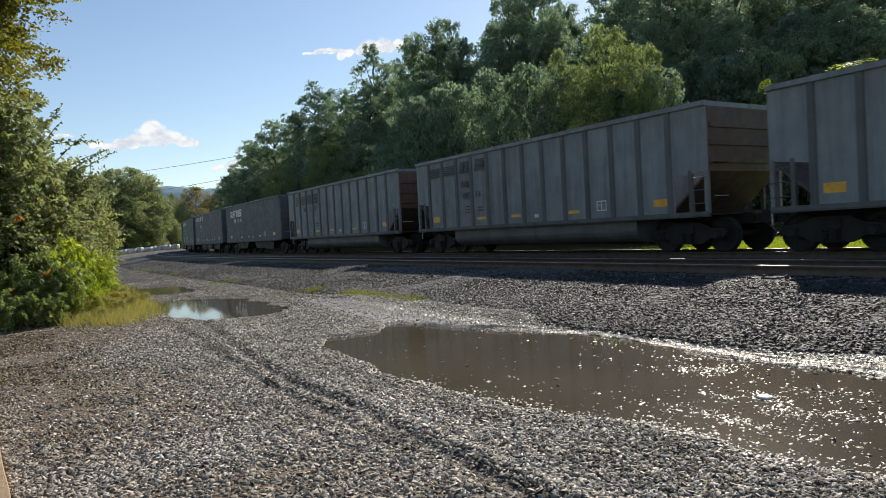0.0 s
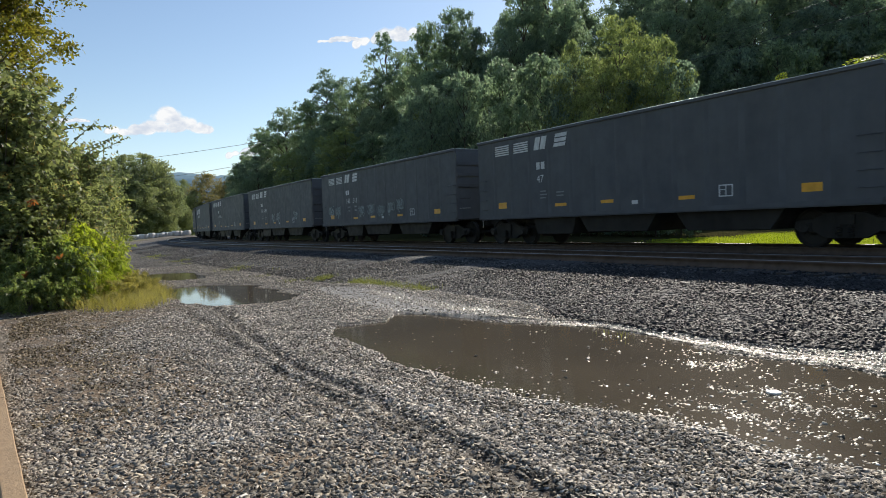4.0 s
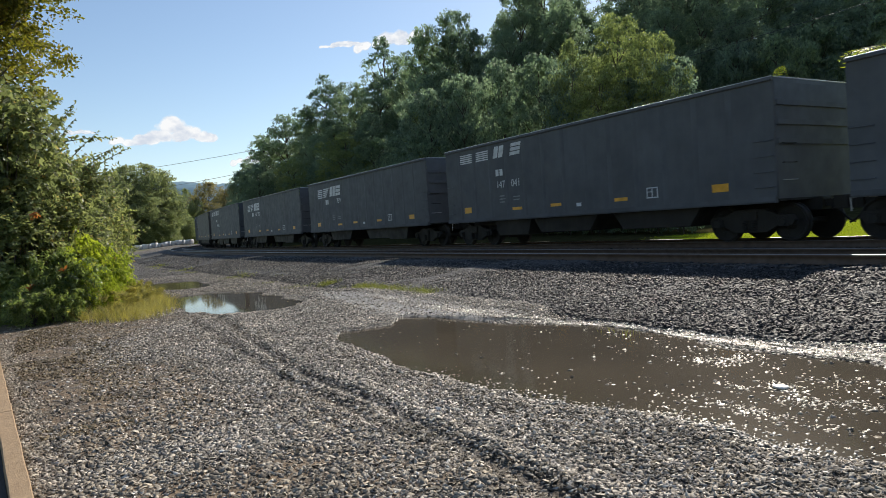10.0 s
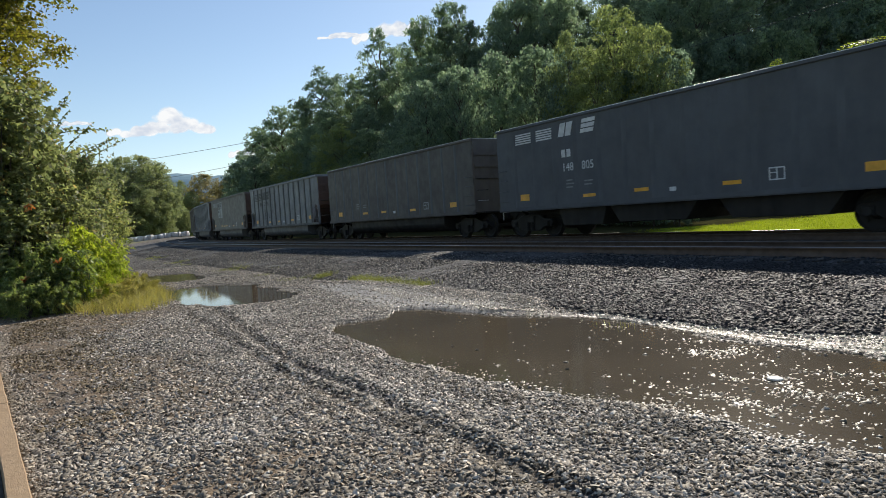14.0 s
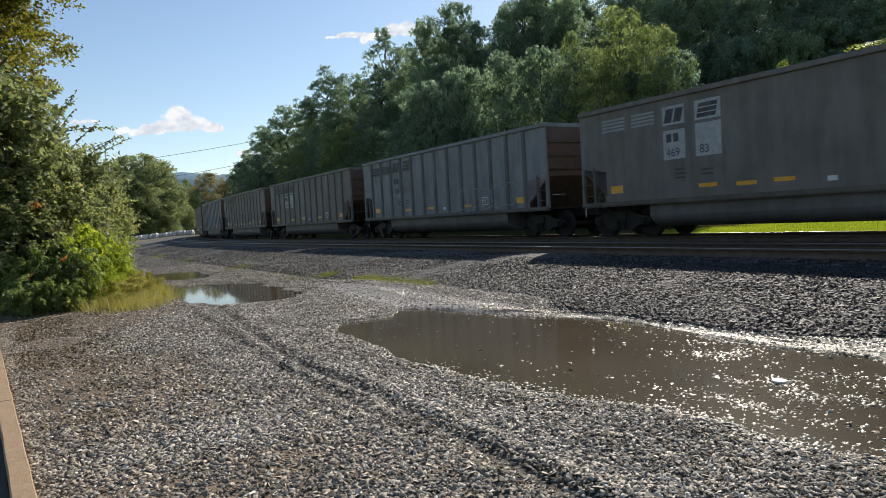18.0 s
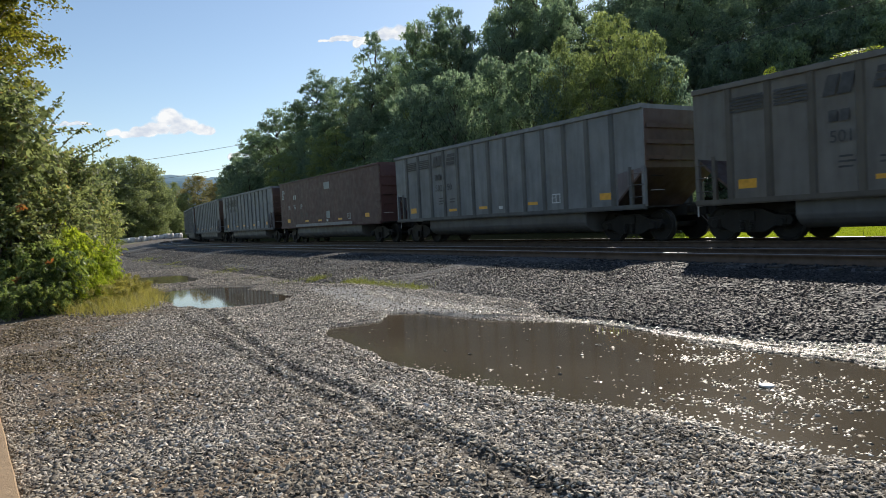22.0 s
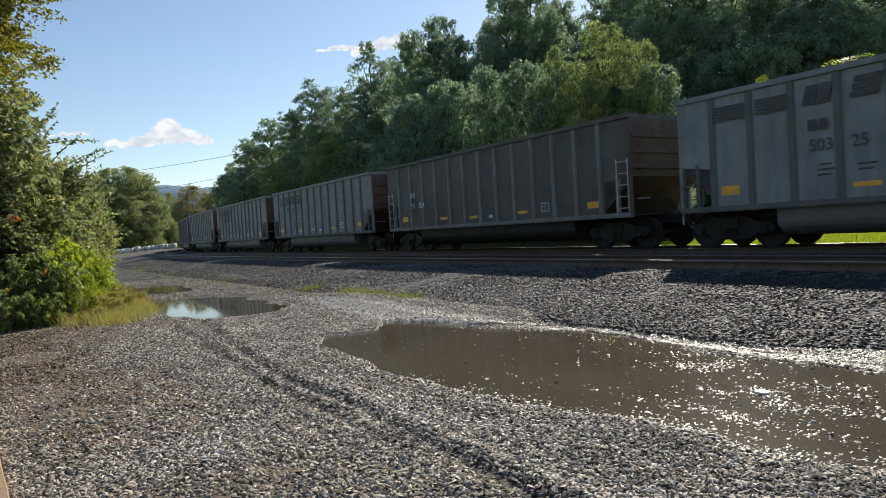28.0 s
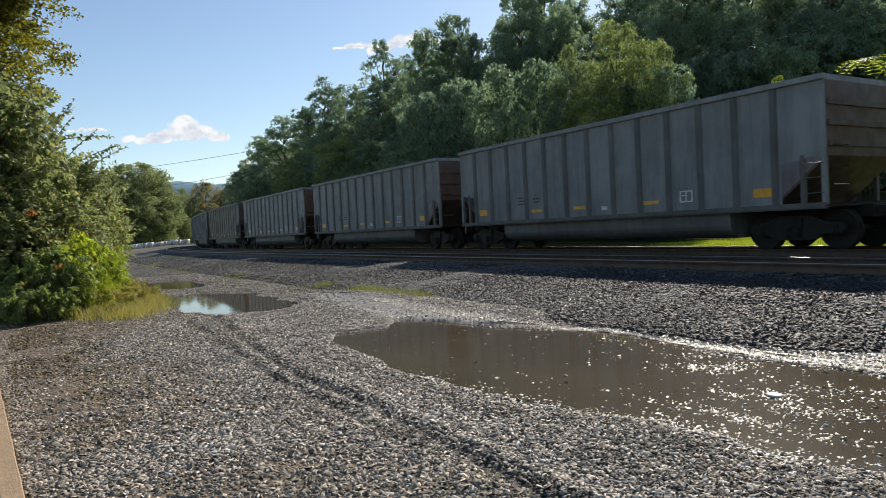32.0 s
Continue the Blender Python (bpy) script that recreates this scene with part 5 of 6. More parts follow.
def limb_mesh(name, paths, mat):
    """Tapered branches: each path is a list of (point, radius)."""
    verts, faces = [], []
    n = 7
    for path in paths:
        base = len(verts)
        for j, (p, r) in enumerate(path):
            p = Vector(p)
            q = Vector(path[min(j + 1, len(path) - 1)][0]) - Vector(path[max(j - 1, 0)][0])
            u = q.normalized().orthogonal().normalized()
            w = q.normalized().cross(u)
            for i in range(n):
                a = 2 * math.pi * i / n
                verts.append(p + (u * math.cos(a) + w * math.sin(a)) * r)
        for j in range(len(path) - 1):
            for i in range(n):
                faces.append([base + j * n + i, base + j * n + (i + 1) % n, base + (j + 1) * n + (i + 1) % n, base + (j + 1) * n + i])
    return mesh_of(name, [tuple(v) for v in verts], faces, mat, True)


def puffs(centres, radii, each, seed, flat=0.6, small=0.40):
    """Clumps of foliage over the upper side of lobes."""
    r = np.random.default_rng(seed)
    c, q = np.repeat(np.asarray(centres, float), each, 0), np.repeat(np.asarray(radii, float), each, 0)
    d = r.normal(size=c.shape)
    d[:, 2] = abs(d[:, 2]) * 1.1 - 0.45
    d /= np.linalg.norm(d, axis=1, keepdims=True)
    size = q * small * r.uniform(0.6, 1.35, (len(c), 1))
    size[:, 2] *= flat
    return c + d * q * r.uniform(0.6, 1.05, (len(c), 1)), size


def tree_kind(seed, tall, spread, lobes, leaves, size, mat, bare=0.25, each=9, flat=0.6, small=0.40):
    """Meshes of one kind of tree, standing at the origin: trunk, limbs, crown."""
    r = random.Random(seed)
    top = tall * 0.95
    lean = (r.uniform(-0.3, 0.3), r.uniform(-0.3, 0.3))
    spine = [((lean[0] * f + 0.12 * math.sin(5 * f), lean[1] * f, top * f), 0.010 * tall * (1 - f) ** 0.8 + 0.02) for f in [i / 8 for i in range(9)]]
    trunk = limb_mesh("trunk", [spine], BARK)
    centres, radii, limbs = [], [], []
    for i in range(lobes):
        g = (i + 0.5) / lobes
        f = bare + (0.95 - bare) * g
        a = i * 2.4 + r.uniform(-0.5, 0.5)
        prof = math.sqrt(max(0.03, 1 - (g * 1.9 - 0.92) ** 2))
        reach = spread * prof * r.uniform(0.30, 0.80)
        c = (lean[0] * f + math.cos(a) * reach, lean[1] * f + math.sin(a) * reach, tall * f * r.uniform(0.95, 1.01))
        rad = spread * r.uniform(0.24, 0.40) * (0.6 + 0.4 * prof)
        centres.append(c)
        radii.append((rad, rad, rad * r.uniform(0.65, 0.95)))
        root = (lean[0] * f * 0.8, lean[1] * f * 0.8, max(0.1 * tall, c[2] - reach * 0.7 - 0.5))
        mid = tuple((p + q) / 2 + r.uniform(-0.2, 0.2) for p, q in zip(root, c))
        limbs.append([(root, 0.005 * tall), (mid, 0.003 * tall), (c, 0.0012 * tall)])
    centres.append((lean[0], lean[1], tall * 0.945)), radii.append((spread * 0.26, spread * 0.26, tall * 0.05))
    where, wide = puffs(centres, radii, each, seed, flat, small)
    pts, tris = leaf_cloud(where, wide, leaves, size, 1.5, seed, 0.25)
    fit = np.array([spread / np.quantile(np.hypot(pts[:, 0], pts[:, 1]), 0.96)] * 2 + [tall / np.quantile(pts[:, 2], 0.997)])
    crown = mesh_of("crown", pts * fit, tris, mat)
    return trunk, limb_mesh("branchwork", [[((c[0] * fit[0], c[1] * fit[1], c[2] * fit[2]), w) for c, w in path] for path in limbs], BARK), crown


def plant(name, kind, x, y, z, scale, turn, label, category="tree", group=""):
    ob = new(name)
    trunk, limbs, crown = kind
    part("trunk", trunk, ob), part("branchwork", limbs, ob), part("crown", crown, ob)
    ob.matrix_basis = pose(x, y, z, 0, 0, turn) @ Matrix.Diagonal((scale[0], scale[0], scale[1], 1))
    return tagged(ob, label, category, group)


def foot(x, y):
    s, o = along([x], [y])
    return float(height(s, o)[0])


BROAD = [tree_kind(11 + i, 20.0, 5.0, 46, 27000, 0.165, LEAF_FOREST, 0.16, 16, 0.75, 0.36) for i in range(4)]
AIRY = [tree_kind(31 + i, 20.0, 4.0, 30, 13000, 0.15, LEAF_FOREST, 0.42, 14, 0.75, 0.36) for i in range(2)]
LOW = [tree_kind(51 + i, 10.0, 4.4, 34, 17000, 0.155, LEAF_FOREST, 0.06, 16, 0.75, 0.36) for i in range(2)]
FAR = [tree_kind(71 + i, 15.0, 6.2, 46, 20000, 0.22, LEAF_FAR, 0.03, 14, 0.85, 0.38) for i in range(2)]
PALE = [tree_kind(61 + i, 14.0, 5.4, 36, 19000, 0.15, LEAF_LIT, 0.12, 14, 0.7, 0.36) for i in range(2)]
TAN = tree_kind(91, 13.0, 5.6, 36, 12000, 0.24, LEAF_TAN, 0.03, 14, 0.85, 0.38)

# the wood behind the train, as x, y, height of the top, crown radius
# tall trees towards the bend
FAR_END = [
    (-34.9, 123.2, 15.3, 3.1), (-30.3, 118.2, 18.6, 3.6), (-25.9, 115.1, 21.3, 4.0), (-21.2, 112.0, 21.9, 3.2), (-16.5, 104.7, 19.1, 3.5),
    (-12.9, 107.2, 24.1, 3.0), (-8.8, 101.6, 23.6, 3.7), (-9.8, 93.5, 17.0, 3.1), (-5.2, 97.9, 23.4, 2.7), (-2.0, 90.0, 27.1, 3.2),
    (1.4, 92.0, 29.2, 3.9), (4.5, 87.9, 25.6, 2.9), (-0.4, 82.0, 20.3, 4.0), (5.6, 83.8, 19.7, 2.5), (2.4, 80.0, 17.4, 2.6)]
# tall trees beyond the lawn
NEAR_END = [
    (11.8, 99.3, 34.8, 3.9), (16.1, 102.7, 39.9, 4.2), (16.5, 90.5, 29.4, 3.8), (9.7, 93.5, 26.9, 3.2), (26.4, 92.3, 36.2, 4.7),
    (28.6, 85.3, 32.7, 4.4), (33.5, 85.7, 33.2, 4.7), (36.0, 80.3, 31.7, 4.6), (41.7, 82.0, 31.4, 4.8), (43.6, 76.5, 29.8, 4.7),
    (48.2, 76.0, 29.3, 4.8), (50.4, 72.1, 27.7, 5.0), (24.0, 74.2, 22.7, 3.2), (30.0, 69.8, 22.2, 3.3), (36.8, 68.8, 21.5, 3.6),
    (39.5, 64.9, 20.7, 3.7)]
# those deeper in the wood
BACK_ROW = [
    (-31.1, 131.4, 18.8, 4.4), (-25.0, 127.6, 20.1, 4.5), (-19.5, 126.5, 21.7, 4.6), (-13.9, 123.2, 23.9, 4.4), (-8.5, 119.7, 25.0, 4.3),
    (-3.8, 117.9, 29.6, 4.4), (1.1, 116.0, 31.3, 4.4), (6.0, 113.8, 29.1, 4.3), (10.2, 111.5, 32.8, 4.6), (15.9, 114.9, 39.9, 5.1),
    (20.1, 110.2, 35.9, 4.6), (21.2, 102.8, 33.7, 3.4), (26.1, 106.9, 33.4, 3.9), (32.3, 107.2, 38.2, 5.5), (37.1, 103.6, 37.5, 5.4),
    (42.9, 103.4, 38.0, 5.5), (47.0, 99.5, 37.1, 5.4), (52.4, 99.0, 36.7, 5.5), (55.6, 94.9, 35.7, 5.4), (60.5, 94.2, 35.2, 5.5)]
# thin-crowned ones on the skyline
THIN_CROWNED = [
    (-19.1, 114.4, 27.0, 4.5), (-8.6, 105.6, 30.4, 3.5), (-15.7, 108.9, 23.2, 2.7), (3.7, 89.9, 28.4, 2.6), (27.5, 73.0, 23.4, 2.5)]
# pale ones, their sunlit look put into the leaf colour
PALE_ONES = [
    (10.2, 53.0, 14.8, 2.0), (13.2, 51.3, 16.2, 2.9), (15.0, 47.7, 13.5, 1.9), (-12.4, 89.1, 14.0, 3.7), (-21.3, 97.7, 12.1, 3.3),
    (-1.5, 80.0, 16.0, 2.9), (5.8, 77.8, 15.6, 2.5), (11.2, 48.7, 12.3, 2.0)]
# low ones close behind the track, added out of sight to shade the lawn
LAWN_SHADERS = [
    (10.9, 32.3, 5.2, 1.15), (10.2, 33.9, 5.4, 1.2), (9.5, 35.4, 5.3, 1.2), (8.8, 37.0, 5.6, 1.2), (8.0, 38.9, 5.5, 1.3), (7.2, 41.0, 5.8, 1.4),
    (6.2, 43.3, 5.7, 1.5), (5.0, 46.0, 6.0, 1.6), (3.6, 49.0, 6.2, 1.7), (1.4, 52.0, 6.3, 1.9), (-1.5, 55.0, 6.5, 2.0),
    (12.0, 33.6, 5.0, 1.1), (11.6, 35.2, 6.4, 1.3), (10.6, 36.9, 6.6, 1.3), (9.7, 39.0, 6.8, 1.4), (8.9, 41.2, 7.0, 1.5), (7.6, 43.9, 7.0, 1.6), (6.4, 47.0, 7.2, 1.7)]
# low ones before the wood
UNDERWOOD = [
    (-34.7, 117.0, 12.0, 2.6), (-28.9, 108.2, 12.8, 3.1), (-18.8, 102.3, 15.9, 3.4), (-16.4, 94.6, 12.1, 3.1), (-8.7, 87.6, 13.1, 3.2),
    (-4.8, 83.9, 13.5, 2.9), (-0.7, 80.0, 13.7, 2.9), (2.8, 75.9, 13.5, 2.7), (5.7, 73.8, 13.0, 2.4), (7.9, 71.6, 14.0, 2.6),
    (10.2, 69.2, 14.6, 2.5), (25.6, 69.4, 17.2, 3.0), (28.2, 66.2, 16.9, 3.2), (31.3, 64.8, 16.9, 3.2), (35.2, 65.1, 17.8, 3.4),
    (38.0, 63.5, 17.7, 3.4), (40.2, 62.1, 17.7, 3.5),
    (-1.0, 69.0, 15.0, 3.0), (2.0, 65.5, 15.5, 3.0), (5.4, 61.7, 15.5, 3.0), (8.4, 58.0, 15.0, 3.0), (10.4, 55.0, 14.0, 2.6), (13.6, 50.2, 11.2, 2.6), (16.2, 49.5, 12.5, 2.4)]
WOOD = [(*row, kind) for kind, rows in ((2, LAWN_SHADERS), (2, UNDERWOOD), (0, FAR_END), (0, NEAR_END), (0, BACK_ROW), (1, THIN_CROWNED), (3, PALE_ONES)) for row in rows]
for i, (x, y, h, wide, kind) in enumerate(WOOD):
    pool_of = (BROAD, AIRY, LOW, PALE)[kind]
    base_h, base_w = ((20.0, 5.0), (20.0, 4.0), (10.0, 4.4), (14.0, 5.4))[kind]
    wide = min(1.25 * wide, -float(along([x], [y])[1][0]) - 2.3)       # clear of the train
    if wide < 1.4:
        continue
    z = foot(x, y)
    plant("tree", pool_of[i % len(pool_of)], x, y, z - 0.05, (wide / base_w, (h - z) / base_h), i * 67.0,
          ("tall leafy green tree at the wood's edge", "tall thin-crowned leafy tree against the sky", "low spreading leafy tree before the wood, those by the lawn added for its shade", "leafy tree before the darker wood, coloured pale as if sunlit")[kind], "tree", "trees of the wood")

FAR_TREES = [
    (-77.9, 179.9, 22.2, 8.6, 0), (-76.8, 184.7, 20.4, 6.5, 0), (-80.5, 174.3, 21.4, 5.6, 0), (-81.9, 169.2, 19.0, 5.5, 0), (-84.1, 165.9, 18.2, 6.1, 0),
    (-75.8, 189.4, 16.7, 3.7, 0), (-76.8, 171.6, 14.7, 6.1, 0), (-72.6, 177.7, 10.5, 3.8, 0), (-81.1, 215.2, 17.8, 3.0, 0), (-76.3, 197.8, 12.4, 2.8, 0),
    (-72.9, 211.8, 19.1, 6.6, 1), (-68.4, 215.4, 17.2, 4.1, 1), (-74.4, 204.9, 13.6, 3.6, 0), (-71.7, 193.1, 7.8, 2.7, 0), (-68.7, 204.8, 12.3, 4.2, 1)]
for i, (x, y, h, wide, tan) in enumerate(FAR_TREES):
    kind, base_h, base_w = (TAN, 13.0, 5.6) if tan else (FAR[i % 2], 15.0, 6.2)
    z = foot(x, y)
    plant("tree", kind, x, y, z - 0.05, (wide / base_w, (h - z) / base_h), i * 83.0, "distant tree turning tan in autumn" if tan else "distant round-crowned green tree", "tree", "distant trees")


def spray_leaves(base, way, length, pairs, long, wide, seed, droop=0.5, splay=0.8, wild=0.42):
    """Twigs with leaves along both sides: base points, unit ways; returns leaf points, triangles and some twig paths."""
    r = np.random.default_rng(seed)
    n = len(base)
    length = length * (r.uniform(0.6, 1.3, (n, 1)) if n > 1 else np.ones((1, 1)))
    f = np.linspace(0.12, 1.0, pairs)[None, :, None]
    up = np.array([0, 0, 1.0])
    line = base[:, None] + way[:, None] * length[:, None] * f - up * (droop * length)[:, None] * f ** 2
    side = np.cross(way, up)
    side /= np.linalg.norm(side, axis=1, keepdims=True) + 1e-6
    head = way[:, None] - up * (2 * droop) * f
    leaves = []
    for sgn in (-1, 1):
        d = head * 0.6 + sgn * side[:, None] * splay - up * 0.25 + r.normal(0, wild, (n, pairs, 3))
        d /= np.linalg.norm(d, axis=2, keepdims=True)
        nrm = up * 0.5 + r.normal(0, 0.7, (n, pairs, 3))
        w = np.cross(d, nrm)
        w /= np.linalg.norm(w, axis=2, keepdims=True)
        size = r.uniform(0.7, 1.2, (n, pairs, 1)) * (1.1 - 0.5 * f ** 3)
        tip, mid = line + d * long * size, line + d * long * size * 0.45
        leaves.append(np.stack([line, mid - w * wide * size / 2, tip - up * long * 0.12, mid + w * wide * size / 2], 2).reshape(-1, 3))
    pts = np.concatenate(leaves)
    i = 4 * np.arange(len(pts) // 4)[:, None]
    return pts, np.concatenate([i + (0, 1, 2), i + (0, 2, 3)], 1).reshape(-1, 3), line


def bush_kind(seed, tall, spread, twigs, pairs, long, wide, mat, twig=0.55, droop=0.5):
    """A bush of many leafy twigs that grow out of its stems."""
    r = random.Random(seed)
    q = np.random.default_rng(seed)
    stems, centres = [], []
    for i in range(20):
        a, out = i * 2.4, r.uniform(0.15, 0.80)
        c = (math.cos(a) * spread * out, math.sin(a) * spread * out, tall * (0.14 + 0.78 * r.random() ** 0.8 * (1 - 0.3 * out)))
        centres.append(c)
        stems.append([((math.cos(a) * 0.15, math.sin(a) * 0.15, 0), 0.03), ((c[0] * 0.5, c[1] * 0.5, c[2] * 0.6), 0.018), (c, 0.006)])
    base = np.array(centres)[q.integers(0, len(centres), twigs)] + q.normal(0, 0.15 * spread, (twigs, 3))
    base[:, 2] = np.maximum(base[:, 2], 0.1)
    way = base * (1, 1, 0) / spread + q.normal(0, 0.6, (twigs, 3)) + (0, 0, 0.5)
    way /= np.linalg.norm(way, axis=1, keepdims=True)
    pts, tris, line = spray_leaves(base, way, twig, pairs, long, wide, seed, droop)
    for row in line[::3]:
        stems.append([(tuple(p), 0.006 - 0.004 * j / len(row)) for j, p in enumerate(row[::3])])
    return limb_mesh("stem", stems, BARK), mesh_of("foliage", pts, tris, mat)


def bush(kind, x, y, scale, turn, label, name="bush"):
    ob = new(name)
    tagged(part("stem", kind[0], ob), kind="stuff"), tagged(part("foliage", kind[1], ob), kind="stuff")
    ob.matrix_basis = pose(x, y, foot(x, y) - 0.03, 0, 0, turn) @ Matrix.Diagonal((scale[0], scale[0], scale[1], 1))
    return tagged(ob, label, "bush", "thicket beside the yard")


DENSE = [bush_kind(101 + i, 4.4, 1.3, 380, 8, 0.135, 0.075, LEAF_BUSH, 0.50, 0.08) for i in range(3)]
BRIGHT = [bush_kind(111 + i, 1.7, 1.1, 230, 13, 0.15, 0.045, LEAF_BRIGHT, 0.50, 0.45) for i in range(2)]
SUMAC = [bush_kind(115 + i, 1.7, 1.1, 200, 13, 0.19, 0.055, LEAF_SUMAC, 0.55, 0.40) for i in range(2)]
THICKET = [(-10.1, 16.1, 5.7, 1.7), (-10.3, 17.7, 5.4, 1.5), (-10.1, 15.6, 6.1, 1.9), (-10.1, 18.2, 4.7, 1.4),
        (-10.4, 19.4, 4.5, 1.3), (-11.2, 21.8, 4.5, 1.3), (-12.5, 25, 4.2, 1.3), (-14.1, 28.7, 3.7, 1.3),
        (-16.1, 33.3, 3, 1.2), (-9.3, 15.6, 3.3, 1.2), (-9.8, 15.3, 3.7, 1.4), (-9.2, 16.4, 3.1, 1.1),
        (-9.8, 18.6, 3, 1.1), (-10.7, 15.7, 6.4, 1.9), (-10, 17.3, 4.7, 1.1)]
for i, (x, y, h, w) in enumerate(THICKET):
    bush(DENSE[i % 3], x, y, (w / 1.55, h / 4.5), i * 71.0, "dense leafy green roadside bush")
for i, (x, y, h, w) in enumerate([(-8.5, 15.7, 1.5, 0.7), (-8.6, 16.5, 1.6, 0.8), (-9.4, 18.8, 1.7, 0.7), (-8.6, 16.1, 2, 0.7), (-8.15, 15.2, 0.9, 0.5), (-7.9, 15.7, 0.8, 0.4)]):
    bush(BRIGHT[i % 2], x, y, (w / 1.2, h / 1.7), i * 97.0, "bright yellow-green sunlit weeds with long leaves")
for i, (x, y, h, w) in enumerate([(-8.75, 15.1, 1.5, 0.8), (-9, 15.3, 1.7, 0.9), (-9.3, 14.9, 1.4, 0.8), (-9.7, 14.9, 1.6, 0.8), (-8.9, 14.8, 1.0, 0.6), (-8.65, 14.05, 0.9, 0.5), (-8.35, 14.5, 0.8, 0.45)]):
    bush(SUMAC[i % 2], x, y, (w / 1.2, h / 1.7), i * 61.0, "dark green sumac shoots with long drooping leaves")

LOCUST = tree_kind(121, 11.5, 3.5, 80, 110000, 0.070, LEAF_LOCUST, 0.26, 14, 0.45, 0.42)
plant("tree", LOCUST, -12.7, 17.5, 0.0, (1.0, 1.0), 40, "tall locust tree with yellowing leaves beside the thicket")


# arching sprays that stand out of the thicket against the sky
def build_sprays():
    r = random.Random(5)
    for (x, y, z), (x2, y2, z2) in (((-9.9, 17.7, 4.5), (-9.65, 18.1, 4.95)), ((-9.7, 17.9, 3.8), (-8.8, 18.55, 4.85)), ((-9.5, 18.0, 3.7), (-8.5, 18.7, 4.15)), ((-9.7, 17.8, 4.3), (-8.7, 18.6, 4.3)), ((-9.4, 18.0, 3.6), (-8.7, 18.6, 4.0)), ((-9.96, 17.57, 4.01), (-9.62, 17.99, 4.56)), ((-9.33, 18.37, 3.61), (-8.68, 19.01, 4.00)), ((-10.00, 17.32, 4.36), (-9.60, 17.77, 4.70))):
        dx, dy, dz = x2 - x, y2 - y, z2 - z
        path = []
        long = math.sqrt(dx * dx + dy * dy + (dz + 0.3) ** 2)
        for i in range(9):
            f = i / 8
            path.append(((1.25 * dx / long * f, 1.25 * dy / long * f, 1.25 * (dz + 0.3) / long * f - 0.15 * f * f), 0.010 * (1 - f) + 0.003))
        ob = tagged(new("branch_spray"), "thin arching leafy branch against the sky", "branch", "sprays of the thicket")
        part("stem", limb_mesh("stem", [path], BARK), ob)
        way = np.array([[dx, dy, dz + 0.3]])
        pts, tris, _ = spray_leaves(np.zeros((1, 3)), way / np.linalg.norm(way), 1.25, 20, 0.12, 0.065, r.randrange(999), 0.12, 0.5, 0.8)
        tagged(part("leafage", mesh_of("leafage", pts, tris, LEAF_BUSH), ob), kind="stuff")
        ob.matrix_basis = pose(x, y, z)


build_sprays()
for i, (x, y, z, n) in enumerate([(-8.80, 14.25, 0.8, 16), (-8.3, 14.7, 1.1, 9), (-8.8, 14.7, 2.3, 18)]):
    ob = tagged(new("autumn_sprig"), "small sprig of reddening leaves in the thicket", "branch", "reddening sprigs")
    part("stem", limb_mesh("stem", [[((-0.3, 0.3, -0.2), 0.006), ((0, 0, 0.02), 0.003)]], BARK), ob)
    pts, tris = leaf_cloud([(0, 0, 0), (0.05, 0.03, 0.03)], [(0.10, 0.10, 0.07)] * 2, n, 0.06, 1.8, 300 + i, 0.2)
    tagged(part("leafage", mesh_of("leafage", pts, tris, LEAF_RED), ob), kind="stuff")
    ob.matrix_basis = pose(x, y, z)


def blades(places, tall, wide, mat, name, seed, bend=0.5):
    """Grass: bent blades of three points a side."""
    r = np.random.default_rng(seed)
    n = len(places)
    h = tall * r.uniform(0.5, 1.25, (n, 1))
    a = r.uniform(0, 2 * math.pi, (n, 1))
    d = np.concatenate([np.cos(a), np.sin(a), 0 * a], 1)
    side = np.concatenate([-np.sin(a), np.cos(a), 0 * a], 1) * wide / 2
    b = bend * r.uniform(0.2, 1.2, (n, 1)) * h
    up = np.array([[0, 0, 1.0]])
    p0, p1, p2 = places, places + up * h * 0.6 + d * b * 0.35, places + up * h * 0.95 + d * b
    v = np.stack([p0 - side, p0 + side, p1 - side * 0.8, p1 + side * 0.8, p2], 1).reshape(-1, 3)
    i = 5 * np.arange(n)[:, None]
    t = np.concatenate([i + (0, 1, 3), i + (0, 3, 2), i + (2, 3, 4)], 1).reshape(-1, 3)
    return mesh_of(name, v, t, mat)


